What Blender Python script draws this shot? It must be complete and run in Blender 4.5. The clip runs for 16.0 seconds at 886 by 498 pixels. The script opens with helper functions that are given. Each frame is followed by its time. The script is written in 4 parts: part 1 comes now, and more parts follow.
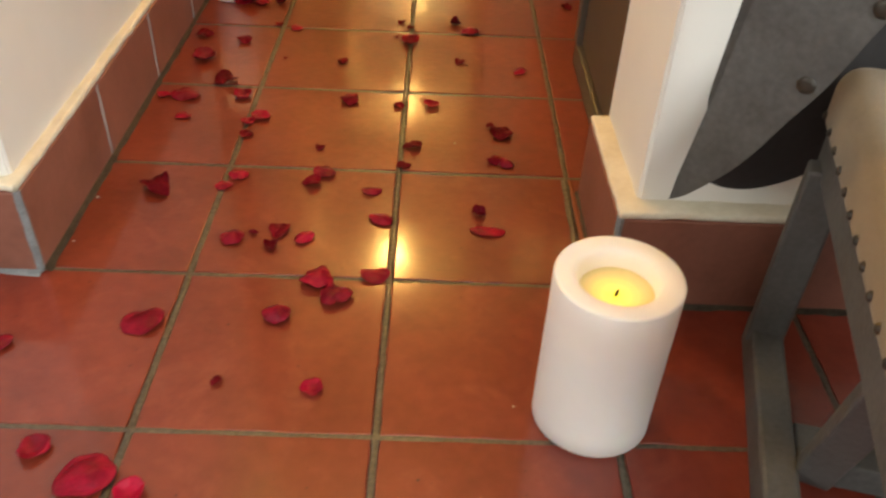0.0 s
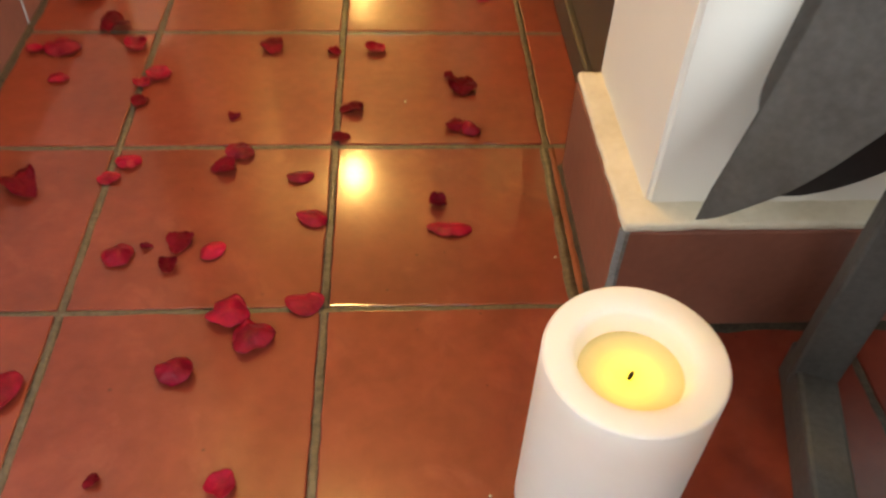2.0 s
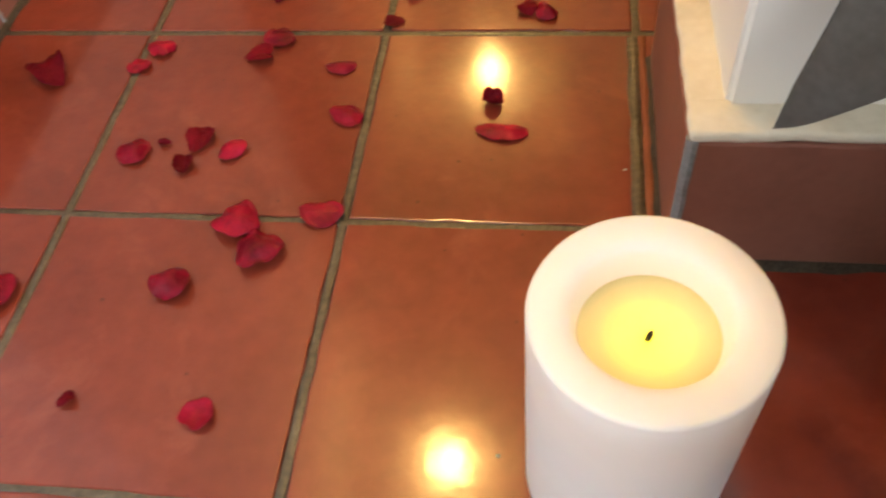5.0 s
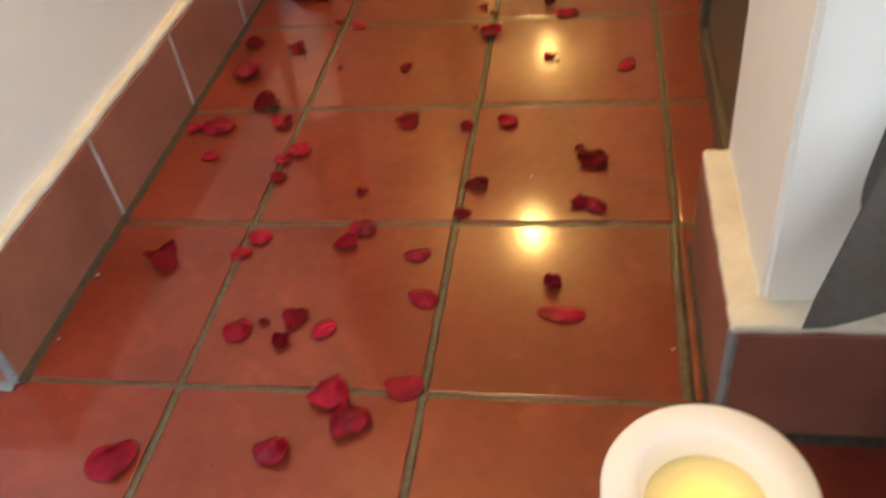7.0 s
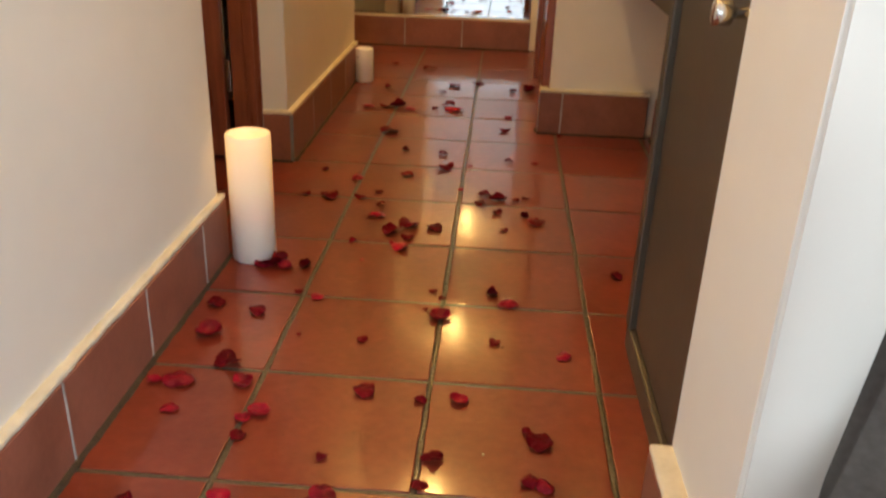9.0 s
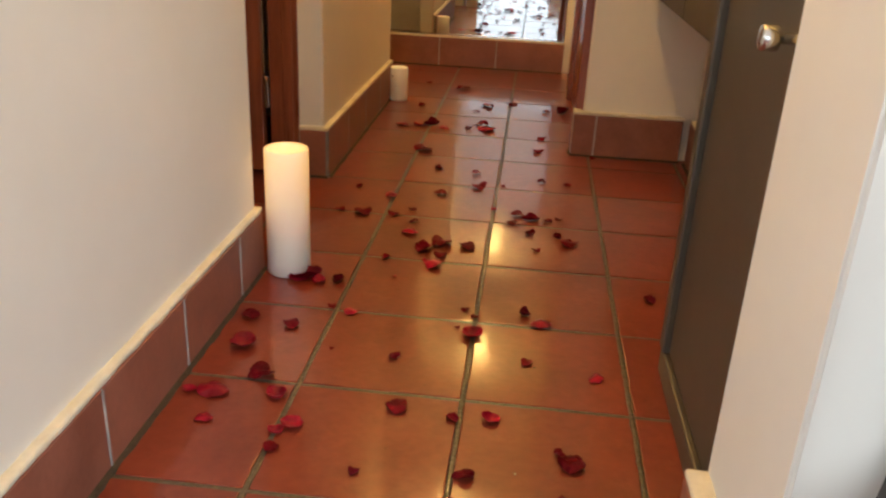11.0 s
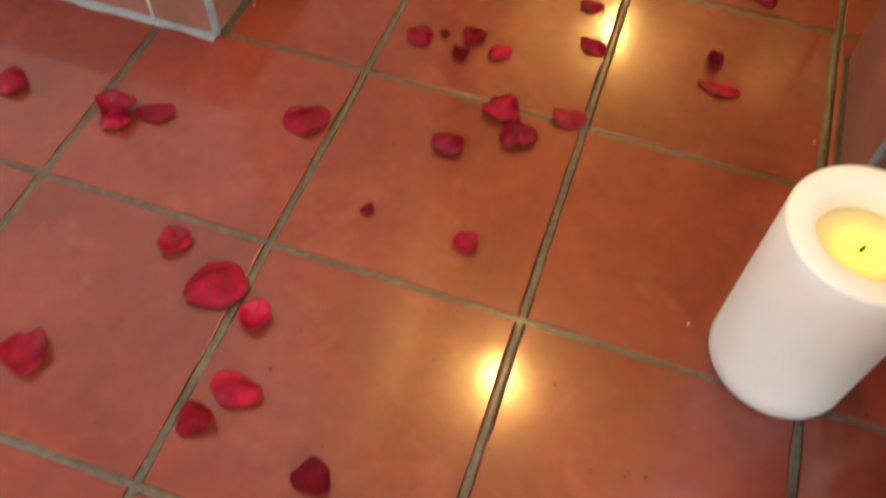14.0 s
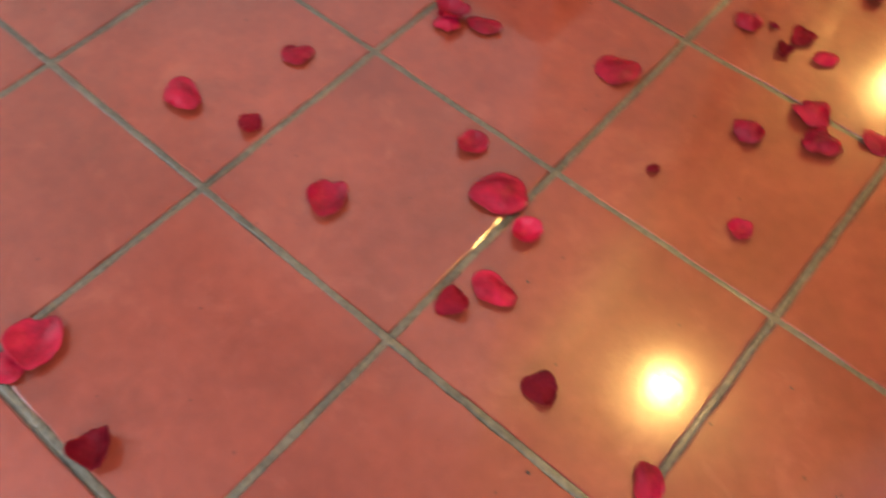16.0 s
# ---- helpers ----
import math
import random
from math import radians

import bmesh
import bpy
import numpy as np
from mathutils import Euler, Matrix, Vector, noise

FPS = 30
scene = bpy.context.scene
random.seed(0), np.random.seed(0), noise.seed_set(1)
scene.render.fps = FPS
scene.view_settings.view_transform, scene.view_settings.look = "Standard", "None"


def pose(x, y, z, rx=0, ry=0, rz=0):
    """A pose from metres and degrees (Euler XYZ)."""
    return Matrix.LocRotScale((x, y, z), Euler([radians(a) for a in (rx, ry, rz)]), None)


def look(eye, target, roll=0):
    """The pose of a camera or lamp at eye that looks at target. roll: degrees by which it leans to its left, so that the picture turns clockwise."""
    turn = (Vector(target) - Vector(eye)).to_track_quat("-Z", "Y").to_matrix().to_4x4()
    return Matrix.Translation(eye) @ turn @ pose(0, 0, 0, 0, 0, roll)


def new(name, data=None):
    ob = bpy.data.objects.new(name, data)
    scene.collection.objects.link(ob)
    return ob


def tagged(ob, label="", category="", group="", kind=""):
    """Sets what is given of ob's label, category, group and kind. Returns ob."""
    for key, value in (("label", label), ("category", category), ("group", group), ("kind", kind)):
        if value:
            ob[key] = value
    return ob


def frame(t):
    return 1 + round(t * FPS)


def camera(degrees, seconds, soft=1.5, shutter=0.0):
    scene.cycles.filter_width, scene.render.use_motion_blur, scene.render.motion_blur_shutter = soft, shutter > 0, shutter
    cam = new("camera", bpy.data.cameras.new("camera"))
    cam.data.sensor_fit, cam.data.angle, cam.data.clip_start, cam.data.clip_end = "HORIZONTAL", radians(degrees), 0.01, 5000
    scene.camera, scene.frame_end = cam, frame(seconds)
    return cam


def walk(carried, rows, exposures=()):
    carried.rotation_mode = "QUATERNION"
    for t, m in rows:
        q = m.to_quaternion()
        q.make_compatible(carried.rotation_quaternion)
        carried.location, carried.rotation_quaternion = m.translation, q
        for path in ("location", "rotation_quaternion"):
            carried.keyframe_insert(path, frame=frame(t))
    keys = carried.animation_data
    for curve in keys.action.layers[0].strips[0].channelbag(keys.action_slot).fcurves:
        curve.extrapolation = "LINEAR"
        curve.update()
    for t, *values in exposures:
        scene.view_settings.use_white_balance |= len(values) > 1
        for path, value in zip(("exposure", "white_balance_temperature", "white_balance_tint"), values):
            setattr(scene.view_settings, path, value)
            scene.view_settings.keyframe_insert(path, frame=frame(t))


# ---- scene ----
cam = camera(55.9, 16.0, soft=2.3, shutter=0.85)
PATH = [
    (0, (0.057, -1.005, 0.86), (0.096, 0.565, -0.378), 3.0),
    (0.5, (0.087, -0.958, 0.862), (0.153, 0.614, -0.372), 3.6),
    (1, (0.102, -0.875, 0.861), (0.187, 0.695, -0.376), 3.7),
    (1.5, (0.095, -0.769, 0.825), (0.189, 0.752, -0.47), 2.3),
    (2, (0.09, -0.662, 0.785), (0.199, 0.729, -0.647), 2.6),
    (2.5, (0.103, -0.594, 0.742), (0.222, 0.756, -0.729), 2.9),
    (3, (0.13, -0.558, 0.688), (0.267, 0.762, -0.808), 4.6),
    (3.2, (0.144, -0.544, 0.668), (0.273, 0.763, -0.84), 5.2),
    (5.3, (0.224, -0.544, 0.675), (-0.104, 0.636, -0.906), -10.9),
    (5.5, (0.223, -0.544, 0.679), (-0.139, 0.625, -0.903), -12.9),
    (6, (0.227, -0.562, 0.733), (-0.207, 0.594, -0.841), -16.5),
    (6.5, (0.219, -0.573, 0.77), (-0.234, 0.726, -0.682), -14.9),
    (7, (0.2, -0.604, 0.793), (-0.155, 0.845, -0.539), -8.8),
    (7.5, (0.171, -0.637, 0.799), (-0.036, 0.945, -0.407), -2.5),
    (8, (0.136, -0.666, 0.82), (0.015, 1.038, -0.221), 0.8),
    (8.5, (0.089, -0.689, 0.872), (0.007, 1.081, -0.055), 2.4),
    (9, (0.092, -0.697, 0.87), (-0.015, 1.125, 0.053), 2.1),
    (9.2, (0.086, -0.7, 0.881), (-0.022, 1.13, 0.082), 2.3),
    (11.3, (0.073, -0.709, 0.869), (-0.132, 1.123, 0.090), 3.1),
    (11.5, (0.073, -0.713, 0.870), (-0.181, 1.104, 0.073), 3.4),
    (12, (0.073, -0.733, 0.875), (-0.323, 1.0, -0.042), 2.6),
    (12.5, (0.04, -0.742, 0.875), (-0.39, 0.828, -0.286), 2.7),
    (13, (0.038, -0.758, 0.86), (-0.382, 0.61, -0.537), 2.4),
    (13.5, (0.047, -0.768, 0.838), (-0.321, 0.43, -0.72), 2.5),
    (14, (0.045, -0.787, 0.834), (-0.275, 0.284, -0.825), 2.6),
    (14.5, (0.046, -0.812, 0.818), (-0.304, 0.163, -0.893), 2.0),
    (15, (0.03, -0.848, 0.828), (-0.406, 0.049, -0.905), 1.8),
    (15.5, (0.007, -0.878, 0.836), (-0.544, -0.029, -0.89), 2.3),
    (16, (-0.018, -0.901, 0.851), (-0.675, -0.085, -0.852), 2.3),
]
walk(cam, [(t, look(eye, target, roll)) for t, eye, target, roll in PATH],
     exposures=[(0.0, -0.42, 7600, 12), (1.0, -0.44, 7600, 12), (2.0, -0.28, 7200, 11), (3.0, -0.20, 6850, 11), (6.0, -0.22, 6800, 11), (7.0, -0.36, 6650, 11),
                (8.0, -0.28, 6900, 11), (9.0, -0.46, 6800, 11), (12.0, -0.46, 7150, 12), (13.0, -0.46, 7700, 13), (14.0, -0.26, 7400, 12), (15.0, -0.26, 7500, 11), (15.5, -0.10, 7200, 10), (16.0, 0.06, 6600, 10)])

# ---- world, sun, lights, exposure ----
world = bpy.data.worlds.new("world")
scene.world = world
world.use_nodes = True
wn = world.node_tree
sky = wn.nodes.new("ShaderNodeTexSky")
sky.sky_type, sky.sun_disc = "NISHITA", False
sky.sun_elevation, sky.sun_rotation = radians(40), radians(60)
wn.links.new(sky.outputs[0], wn.nodes["Background"].inputs[0])
wn.nodes["Background"].inputs[1].default_value = 0.08


def lamp(name, kind, m, watts, colour, **settings):
    data = bpy.data.lights.new(name, kind)
    data.energy, data.color = watts, colour
    for key, value in settings.items():
        if key == "shape":
            data.shape = value
        elif key == "size":
            data.size = value
        elif key == "size_y":
            data.size_y = value
        elif key == "radius":
            data.shadow_soft_size = value
        elif key == "angle":
            data.angle = value
    ob = new(name, data)
    ob.matrix_world = m
    return ob


WARM, DAY = (1.0, 0.60, 0.18), (0.72, 0.86, 1.0)
lamp("sun", "SUN", look((0, 0, 5), (2.0, 4.0, 0)), 2.0, (1.0, 0.95, 0.88), angle=radians(0.5))
lamp("window_daylight", "AREA", look((-2.15, -1.95, 1.58), (0.0, -1.7, 1.1)), 46, DAY, shape="RECTANGLE", size=1.4, size_y=1.2)
lamp("glass_door_daylight", "AREA", look((-0.25, -4.38, 1.12), (-0.25, 0, 1.12)), 36, DAY, shape="RECTANGLE", size=1.6, size_y=2.0)
lamp("side_window_daylight", "AREA", look((1.78, -2.2, 1.62), (-1.0, -1.6, 0.6)), 132, DAY, shape="RECTANGLE", size=1.3, size_y=1.2)
for y, watts in ((0.73, 49), (2.97, 47)):
    lamp("downlight_bulb", "POINT", pose(-0.14, y, 2.33), watts, WARM, radius=0.06)

# ---- materials ----


def material(name, dark, light, scale=8.0, rough=(0.5, 0.6), bump=0.1, bump_scale=60.0, metal=0.0, jitter=0.0, fine=0.25, coat=0.0, stretch=(1, 1, 1), sheen=0.0, specular=0.5, spread=(0.3, 0.7), distance=0.004):
    """Two scales of noise mix dark and light; fine noise gives relief; jitter varies the value from object to object."""
    mat = bpy.data.materials.new(name)
    mat.use_nodes = True
    nt = mat.node_tree
    bsdf = nt.nodes["Principled BSDF"]
    geo = nt.nodes.new("ShaderNodeNewGeometry")
    info = nt.nodes.new("ShaderNodeObjectInfo")
    mapping = nt.nodes.new("ShaderNodeMapping")
    mapping.inputs["Scale"].default_value = stretch
    nt.links.new(geo.outputs["Position"], mapping.inputs["Vector"])

    def noise_node(s, detail):
        n = nt.nodes.new("ShaderNodeTexNoise")
        n.inputs["Scale"].default_value, n.inputs["Detail"].default_value = s, detail
        nt.links.new(mapping.outputs[0], n.inputs["Vector"])
        return n.outputs[0]

    big, small = noise_node(scale, 4.0), noise_node(scale * 9, 5.0)
    mix = nt.nodes.new("ShaderNodeMix")
    mix.inputs[0].default_value = fine
    nt.links.new(big, mix.inputs[2])
    nt.links.new(small, mix.inputs[3])
    ramp = nt.nodes.new("ShaderNodeValToRGB")
    ramp.color_ramp.elements[0].position, ramp.color_ramp.elements[1].position = spread
    ramp.color_ramp.elements[0].color, ramp.color_ramp.elements[1].color = (*dark, 1), (*light, 1)
    nt.links.new(mix.outputs[0], ramp.inputs[0])
    colour = ramp.outputs[0]
    if jitter:
        hsv = nt.nodes.new("ShaderNodeHueSaturation")
        span = nt.nodes.new("ShaderNodeMapRange")
        span.inputs[3].default_value, span.inputs[4].default_value = 1 - jitter, 1 + jitter
        nt.links.new(info.outputs["Random"], span.inputs[0])
        nt.links.new(span.outputs[0], hsv.inputs["Value"])
        nt.links.new(colour, hsv.inputs["Color"])
        colour = hsv.outputs[0]
    nt.links.new(colour, bsdf.inputs["Base Color"])
    sp = nt.nodes.new("ShaderNodeMapRange")
    sp.inputs[3].default_value, sp.inputs[4].default_value = rough
    nt.links.new(big, sp.inputs[0])
    nt.links.new(sp.outputs[0], bsdf.inputs["Roughness"])
    bsdf.inputs["Metallic"].default_value = metal
    bsdf.inputs["Coat Weight"].default_value = coat
    bsdf.inputs["Coat Roughness"].default_value = 0.155
    bsdf.inputs["Sheen Weight"].default_value = sheen
    bsdf.inputs["Specular IOR Level"].default_value = specular
    if bump:
        b = nt.nodes.new("ShaderNodeBump")
        b.inputs["Strength"].default_value, b.inputs["Distance"].default_value = bump, distance
        nt.links.new(noise_node(bump_scale, 3.0), b.inputs["Height"])
        nt.links.new(b.outputs[0], bsdf.inputs["Normal"])
    return mat


def glow(mat, colour, strength):
    bsdf = mat.node_tree.nodes["Principled BSDF"]
    bsdf.inputs["Emission Color"].default_value, bsdf.inputs["Emission Strength"].default_value = (*colour, 1), strength
    return mat


TILE = material("terracotta_tile", (0.142, 0.0168, 0.0078), (0.240, 0.0378, 0.0190), 5.0, (0.34, 0.48), 0.34, 75.0, jitter=0.09, fine=0.33, distance=0.0015, coat=0.85, specular=0.28, spread=(0.30, 0.70))
TILE.node_tree.nodes["Principled BSDF"].inputs["Coat Roughness"].default_value = 0.10


def orange_peel(mat, scale=120.0, strength=0.065, wide=9.0):
    """Fine waviness of the glaze, which breaks up what it mirrors."""
    nt = mat.node_tree
    bsdf = nt.nodes["Principled BSDF"]
    geo = nt.nodes.new("ShaderNodeNewGeometry")
    fine, broad = nt.nodes.new("ShaderNodeTexNoise"), nt.nodes.new("ShaderNodeTexNoise")
    fine.inputs["Scale"].default_value, fine.inputs["Detail"].default_value = scale, 2.0
    broad.inputs["Scale"].default_value, broad.inputs["Detail"].default_value = wide, 2.0
    for n in (fine, broad):
        nt.links.new(geo.outputs["Position"], n.inputs["Vector"])
    first, second = nt.nodes.new("ShaderNodeBump"), nt.nodes.new("ShaderNodeBump")
    first.inputs["Strength"].default_value, first.inputs["Distance"].default_value = strength, 0.0012
    second.inputs["Strength"].default_value, second.inputs["Distance"].default_value = strength, 0.004
    nt.links.new(fine.outputs[0], first.inputs["Height"])
    nt.links.new(broad.outputs[0], second.inputs["Height"])
    nt.links.new(first.outputs[0], second.inputs["Normal"])
    nt.links.new(second.outputs[0], bsdf.inputs["Coat Normal"])


orange_peel(TILE)


def pits(mat, cell=26.0, share=0.16, size=0.10, colour=(0.055, 0.010, 0.005)):
    """Sparse small dark pits and scorch marks in the fired clay."""
    nt = mat.node_tree
    bsdf = nt.nodes["Principled BSDF"]
    before = bsdf.inputs["Base Color"].links[0].from_socket
    geo = nt.nodes.new("ShaderNodeNewGeometry")
    cells = nt.nodes.new("ShaderNodeTexVoronoi")
    cells.voronoi_dimensions = "2D"
    cells.inputs["Scale"].default_value = cell
    nt.links.new(geo.outputs["Position"], cells.inputs["Vector"])
    split = nt.nodes.new("ShaderNodeSeparateColor")
    nt.links.new(cells.outputs["Color"], split.inputs[0])
    reach = nt.nodes.new("ShaderNodeMapRange")
    reach.inputs[1].default_value, reach.inputs[2].default_value = 1 - share, 1.0
    reach.inputs[3].default_value, reach.inputs[4].default_value = 0.0, size
    nt.links.new(split.outputs[0], reach.inputs[0])
    inside = nt.nodes.new("ShaderNodeMapRange")
    inside.interpolation_type = "SMOOTHSTEP"
    inside.inputs[3].default_value, inside.inputs[4].default_value = 0.75, 0.0
    inside.inputs[1].default_value = 0.0
    nt.links.new(reach.outputs[0], inside.inputs[2])
    nt.links.new(cells.outputs["Distance"], inside.inputs[0])
    mix = nt.nodes.new("ShaderNodeMix")
    mix.data_type = "RGBA"
    nt.links.new(inside.outputs[0], mix.inputs[0])
    nt.links.new(before, mix.inputs[6])
    mix.inputs[7].default_value = (*colour, 1)
    nt.links.new(mix.outputs[2], bsdf.inputs["Base Color"])




def smudges(mat, scale=7.0, low=0.54, high=0.70, amount=0.30, colour=(0.10, 0.016, 0.007)):
    """Soft darker smudges where the clay was fired harder or has been walked on."""
    nt = mat.node_tree
    bsdf = nt.nodes["Principled BSDF"]
    before = bsdf.inputs["Base Color"].links[0].from_socket
    geo = nt.nodes.new("ShaderNodeNewGeometry")
    n = nt.nodes.new("ShaderNodeTexNoise")
    n.inputs["Scale"].default_value, n.inputs["Detail"].default_value, n.inputs["Distortion"].default_value = scale, 7.0, 0.6
    n.inputs["Roughness"].default_value = 0.62
    nt.links.new(geo.outputs["Position"], n.inputs["Vector"])
    span = nt.nodes.new("ShaderNodeMapRange")
    span.inputs[1].default_value, span.inputs[2].default_value = low, high
    span.inputs[3].default_value, span.inputs[4].default_value = 0.0, amount
    nt.links.new(n.outputs[0], span.inputs[0])
    mix = nt.nodes.new("ShaderNodeMix")
    mix.data_type = "RGBA"
    nt.links.new(span.outputs[0], mix.inputs[0])
    nt.links.new(before, mix.inputs[6])
    mix.inputs[7].default_value = (*colour, 1)
    nt.links.new(mix.outputs[2], bsdf.inputs["Base Color"])


pits(TILE)
smudges(TILE, amount=0.38)
smudges(TILE, 11.0, 0.56, 0.74, 0.30, (0.34, 0.085, 0.050))
SKIRT = material("terracotta_skirting", (0.20, 0.072, 0.046), (0.325, 0.122, 0.080), 9.0, (0.38, 0.55), 0.12, 60.0, jitter=0.12)
GROUT = material("grey_brown_grout", (0.026, 0.019, 0.011), (0.118, 0.090, 0.056), 14.0, (0.32, 0.55), 0.6, 110.0, fine=0.55, coat=0.25, spread=(0.32, 0.66))
pits(GROUT, cell=45.0, share=0.10, size=0.22, colour=(0.020, 0.014, 0.008))
DARK_GROUT = material("dark_foot_grout", (0.022, 0.016, 0.010), (0.085, 0.064, 0.044), 30.0, (0.65, 0.8), 0.6, 110.0, fine=0.6, specular=0.2)
CUT_CLAY = material("raw_cut_clay", (0.17, 0.050, 0.022), (0.27, 0.090, 0.042), 20.0, (0.6, 0.75), 0.4, 90.0, specular=0.2)
GREY_GROUT = material("grey_corner_grout", (0.13, 0.135, 0.13), (0.27, 0.28, 0.275), 26.0, (0.4, 0.6), 0.5, 110.0, fine=0.5)
PALE_GROUT = material("pale_grout", (0.26, 0.245, 0.225), (0.52, 0.49, 0.45), 20.0, (0.6, 0.8), 0.4, 120.0)
PLASTER = material("cream_plaster", (0.775, 0.735, 0.655), (0.845, 0.81, 0.735), 2.2, (0.75, 0.9), 0.10, 45.0, fine=0.12)
LEDGE = material("ledge_plaster", (0.60, 0.53, 0.39), (0.80, 0.74, 0.60), 12.0, (0.7, 0.9), 0.5, 70.0)
# plaster for unseen room walls, darkened so they bounce less light
DIM_ROOM = material("dimmed_room_plaster", (0.40, 0.35, 0.28), (0.48, 0.42, 0.34), 2.2, (0.75, 0.9), 0.10, 45.0, fine=0.12)
CEILING = material("ceiling_paint", (0.72, 0.70, 0.66), (0.80, 0.78, 0.74), 2.0, (0.8, 0.9), 0.05)
WOOD = material("mahogany", (0.15, 0.038, 0.019), (0.32, 0.092, 0.046), 6.0, (0.22, 0.38), 0.1, 60.0, stretch=(6, 6, 0.5), coat=0.3)
TAUPE = material("taupe_paint", (0.058, 0.047, 0.033), (0.084, 0.068, 0.048), 3.0, (0.38, 0.5), 0.06, 80.0)
CHROME = material("polished_metal", (0.62, 0.60, 0.56), (0.72, 0.70, 0.66), 12.0, (0.10, 0.18), 0.0, metal=1.0)
BRASS = material("dull_brass", (0.50, 0.36, 0.14), (0.62, 0.46, 0.20), 12.0, (0.2, 0.35), 0.0, metal=1.0)
WAX = material("ivory_wax", (0.79, 0.745, 0.68), (0.84, 0.80, 0.74), 9.0, (0.42, 0.55), 0.05, 60.0, fine=0.15)
WAX.node_tree.nodes["Principled BSDF"].inputs["Subsurface Weight"].default_value = 0.25
WAX.node_tree.nodes["Principled BSDF"].inputs["Subsurface Radius"].default_value = (0.03, 0.02, 0.012)
# ivory wax with the yellow of the inner glow put into its base colour
POOL = material("glow_tinted_wax_hollow", (0.80, 0.66, 0.28), (0.84, 0.71, 0.34), 20.0, (0.4, 0.5), 0.05, 60.0)
WICK = material("black_wick", (0.01, 0.008, 0.006), (0.03, 0.02, 0.015), 80.0, (0.8, 0.9), 0.0)
PETAL = material("crimson_petal", (0.10, 0.0008, 0.006), (0.37, 0.004, 0.028), 34.0, (0.36, 0.50), 0.25, 130.0, jitter=0.3, specular=0.16, distance=0.002)
PETAL_DARK = material("dark_crimson_petal", (0.065, 0.0012, 0.0045), (0.165, 0.004, 0.011), 40.0, (0.48, 0.62), 0.25, 130.0, jitter=0.3, specular=0.06, distance=0.002)
GREYWOOD = material("weathered_grey_wood", (0.050, 0.047, 0.042), (0.098, 0.094, 0.086), 14.0, (0.5, 0.7), 0.3, 70.0, fine=0.45)
# near-black wood: the shade under the chair's board is put into the colour
SHADED_WOOD = material("shaded_wood_underside", (0.016, 0.014, 0.013), (0.035, 0.03, 0.028), 10.0, (0.6, 0.8), 0.2, 60.0)
LINEN = material("beige_linen", (0.165, 0.112, 0.056), (0.22, 0.155, 0.082), 30.0, (0.85, 0.95), 0.35, 700.0, fine=0.5, sheen=0.2, distance=0.001)
NAIL = material("bronze_nailhead", (0.03, 0.024, 0.018), (0.06, 0.048, 0.034), 60.0, (0.4, 0.55), 0.0, metal=0.4)


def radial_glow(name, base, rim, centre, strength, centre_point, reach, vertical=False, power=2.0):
    """Wax whose emission stands in for its own small inner light: the painted glow falls off with distance from the
    light's place.
    """
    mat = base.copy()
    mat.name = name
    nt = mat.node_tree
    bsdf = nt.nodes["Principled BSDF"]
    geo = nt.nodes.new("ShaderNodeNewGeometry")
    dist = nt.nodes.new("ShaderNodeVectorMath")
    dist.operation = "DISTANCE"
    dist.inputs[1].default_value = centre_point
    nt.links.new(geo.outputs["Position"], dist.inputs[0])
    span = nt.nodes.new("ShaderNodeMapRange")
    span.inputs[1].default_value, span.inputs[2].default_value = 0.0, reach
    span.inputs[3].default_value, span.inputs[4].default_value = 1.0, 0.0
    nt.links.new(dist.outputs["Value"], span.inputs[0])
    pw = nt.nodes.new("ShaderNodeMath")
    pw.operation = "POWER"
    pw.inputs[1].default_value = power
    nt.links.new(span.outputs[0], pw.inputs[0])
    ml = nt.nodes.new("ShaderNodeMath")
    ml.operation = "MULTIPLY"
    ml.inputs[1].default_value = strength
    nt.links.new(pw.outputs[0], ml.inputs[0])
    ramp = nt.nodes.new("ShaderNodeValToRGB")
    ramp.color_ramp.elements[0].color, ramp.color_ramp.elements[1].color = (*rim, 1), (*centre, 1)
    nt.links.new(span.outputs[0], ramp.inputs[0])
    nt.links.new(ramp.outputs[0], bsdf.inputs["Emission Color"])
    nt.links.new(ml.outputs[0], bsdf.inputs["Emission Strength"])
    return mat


MIRROR = bpy.data.materials.new("mirror_silver")
MIRROR.use_nodes = True
_b = MIRROR.node_tree.nodes["Principled BSDF"]
_b.inputs["Base Color"].default_value = (0.86, 0.88, 0.87, 1)
_b.inputs["Metallic"].default_value, _b.inputs["Roughness"].default_value = 1.0, 0.01
DIFFUSER = glow(material("lit_lamp_lens", (0.8, 0.7, 0.5), (0.9, 0.8, 0.6), 5.0, (0.4, 0.5), 0.0), (1.0, 0.72, 0.38), 8.0)

# ---- mesh helpers ----


def mesh_object(name, bm, mat, parent=None, label=""):
    me = bpy.data.meshes.new(name)
    bm.normal_update()
    bm.to_mesh(me)
    bm.free()
    me.materials.append(mat)
    ob = new(name, me)
    if parent is not None:
        ob.parent = parent
    if label:
        ob["label"] = label
    return ob


def part(name, bm, mat, parent, label=""):
    return mesh_object(name, bm, mat, parent, label)


def thing(name, label, category, place=(0, 0, 0), turn=0.0, group="", kind=""):
    ob = new(name)
    ob.empty_display_size = 0.05
    ob.matrix_world = Matrix.Translation(place) @ Matrix.Rotation(radians(turn), 4, "Z")
    return tagged(ob, label, category, group, kind)


def smooth(ob):
    ob.data.polygons.foreach_set("use_smooth", [True] * len(ob.data.polygons))
    return ob


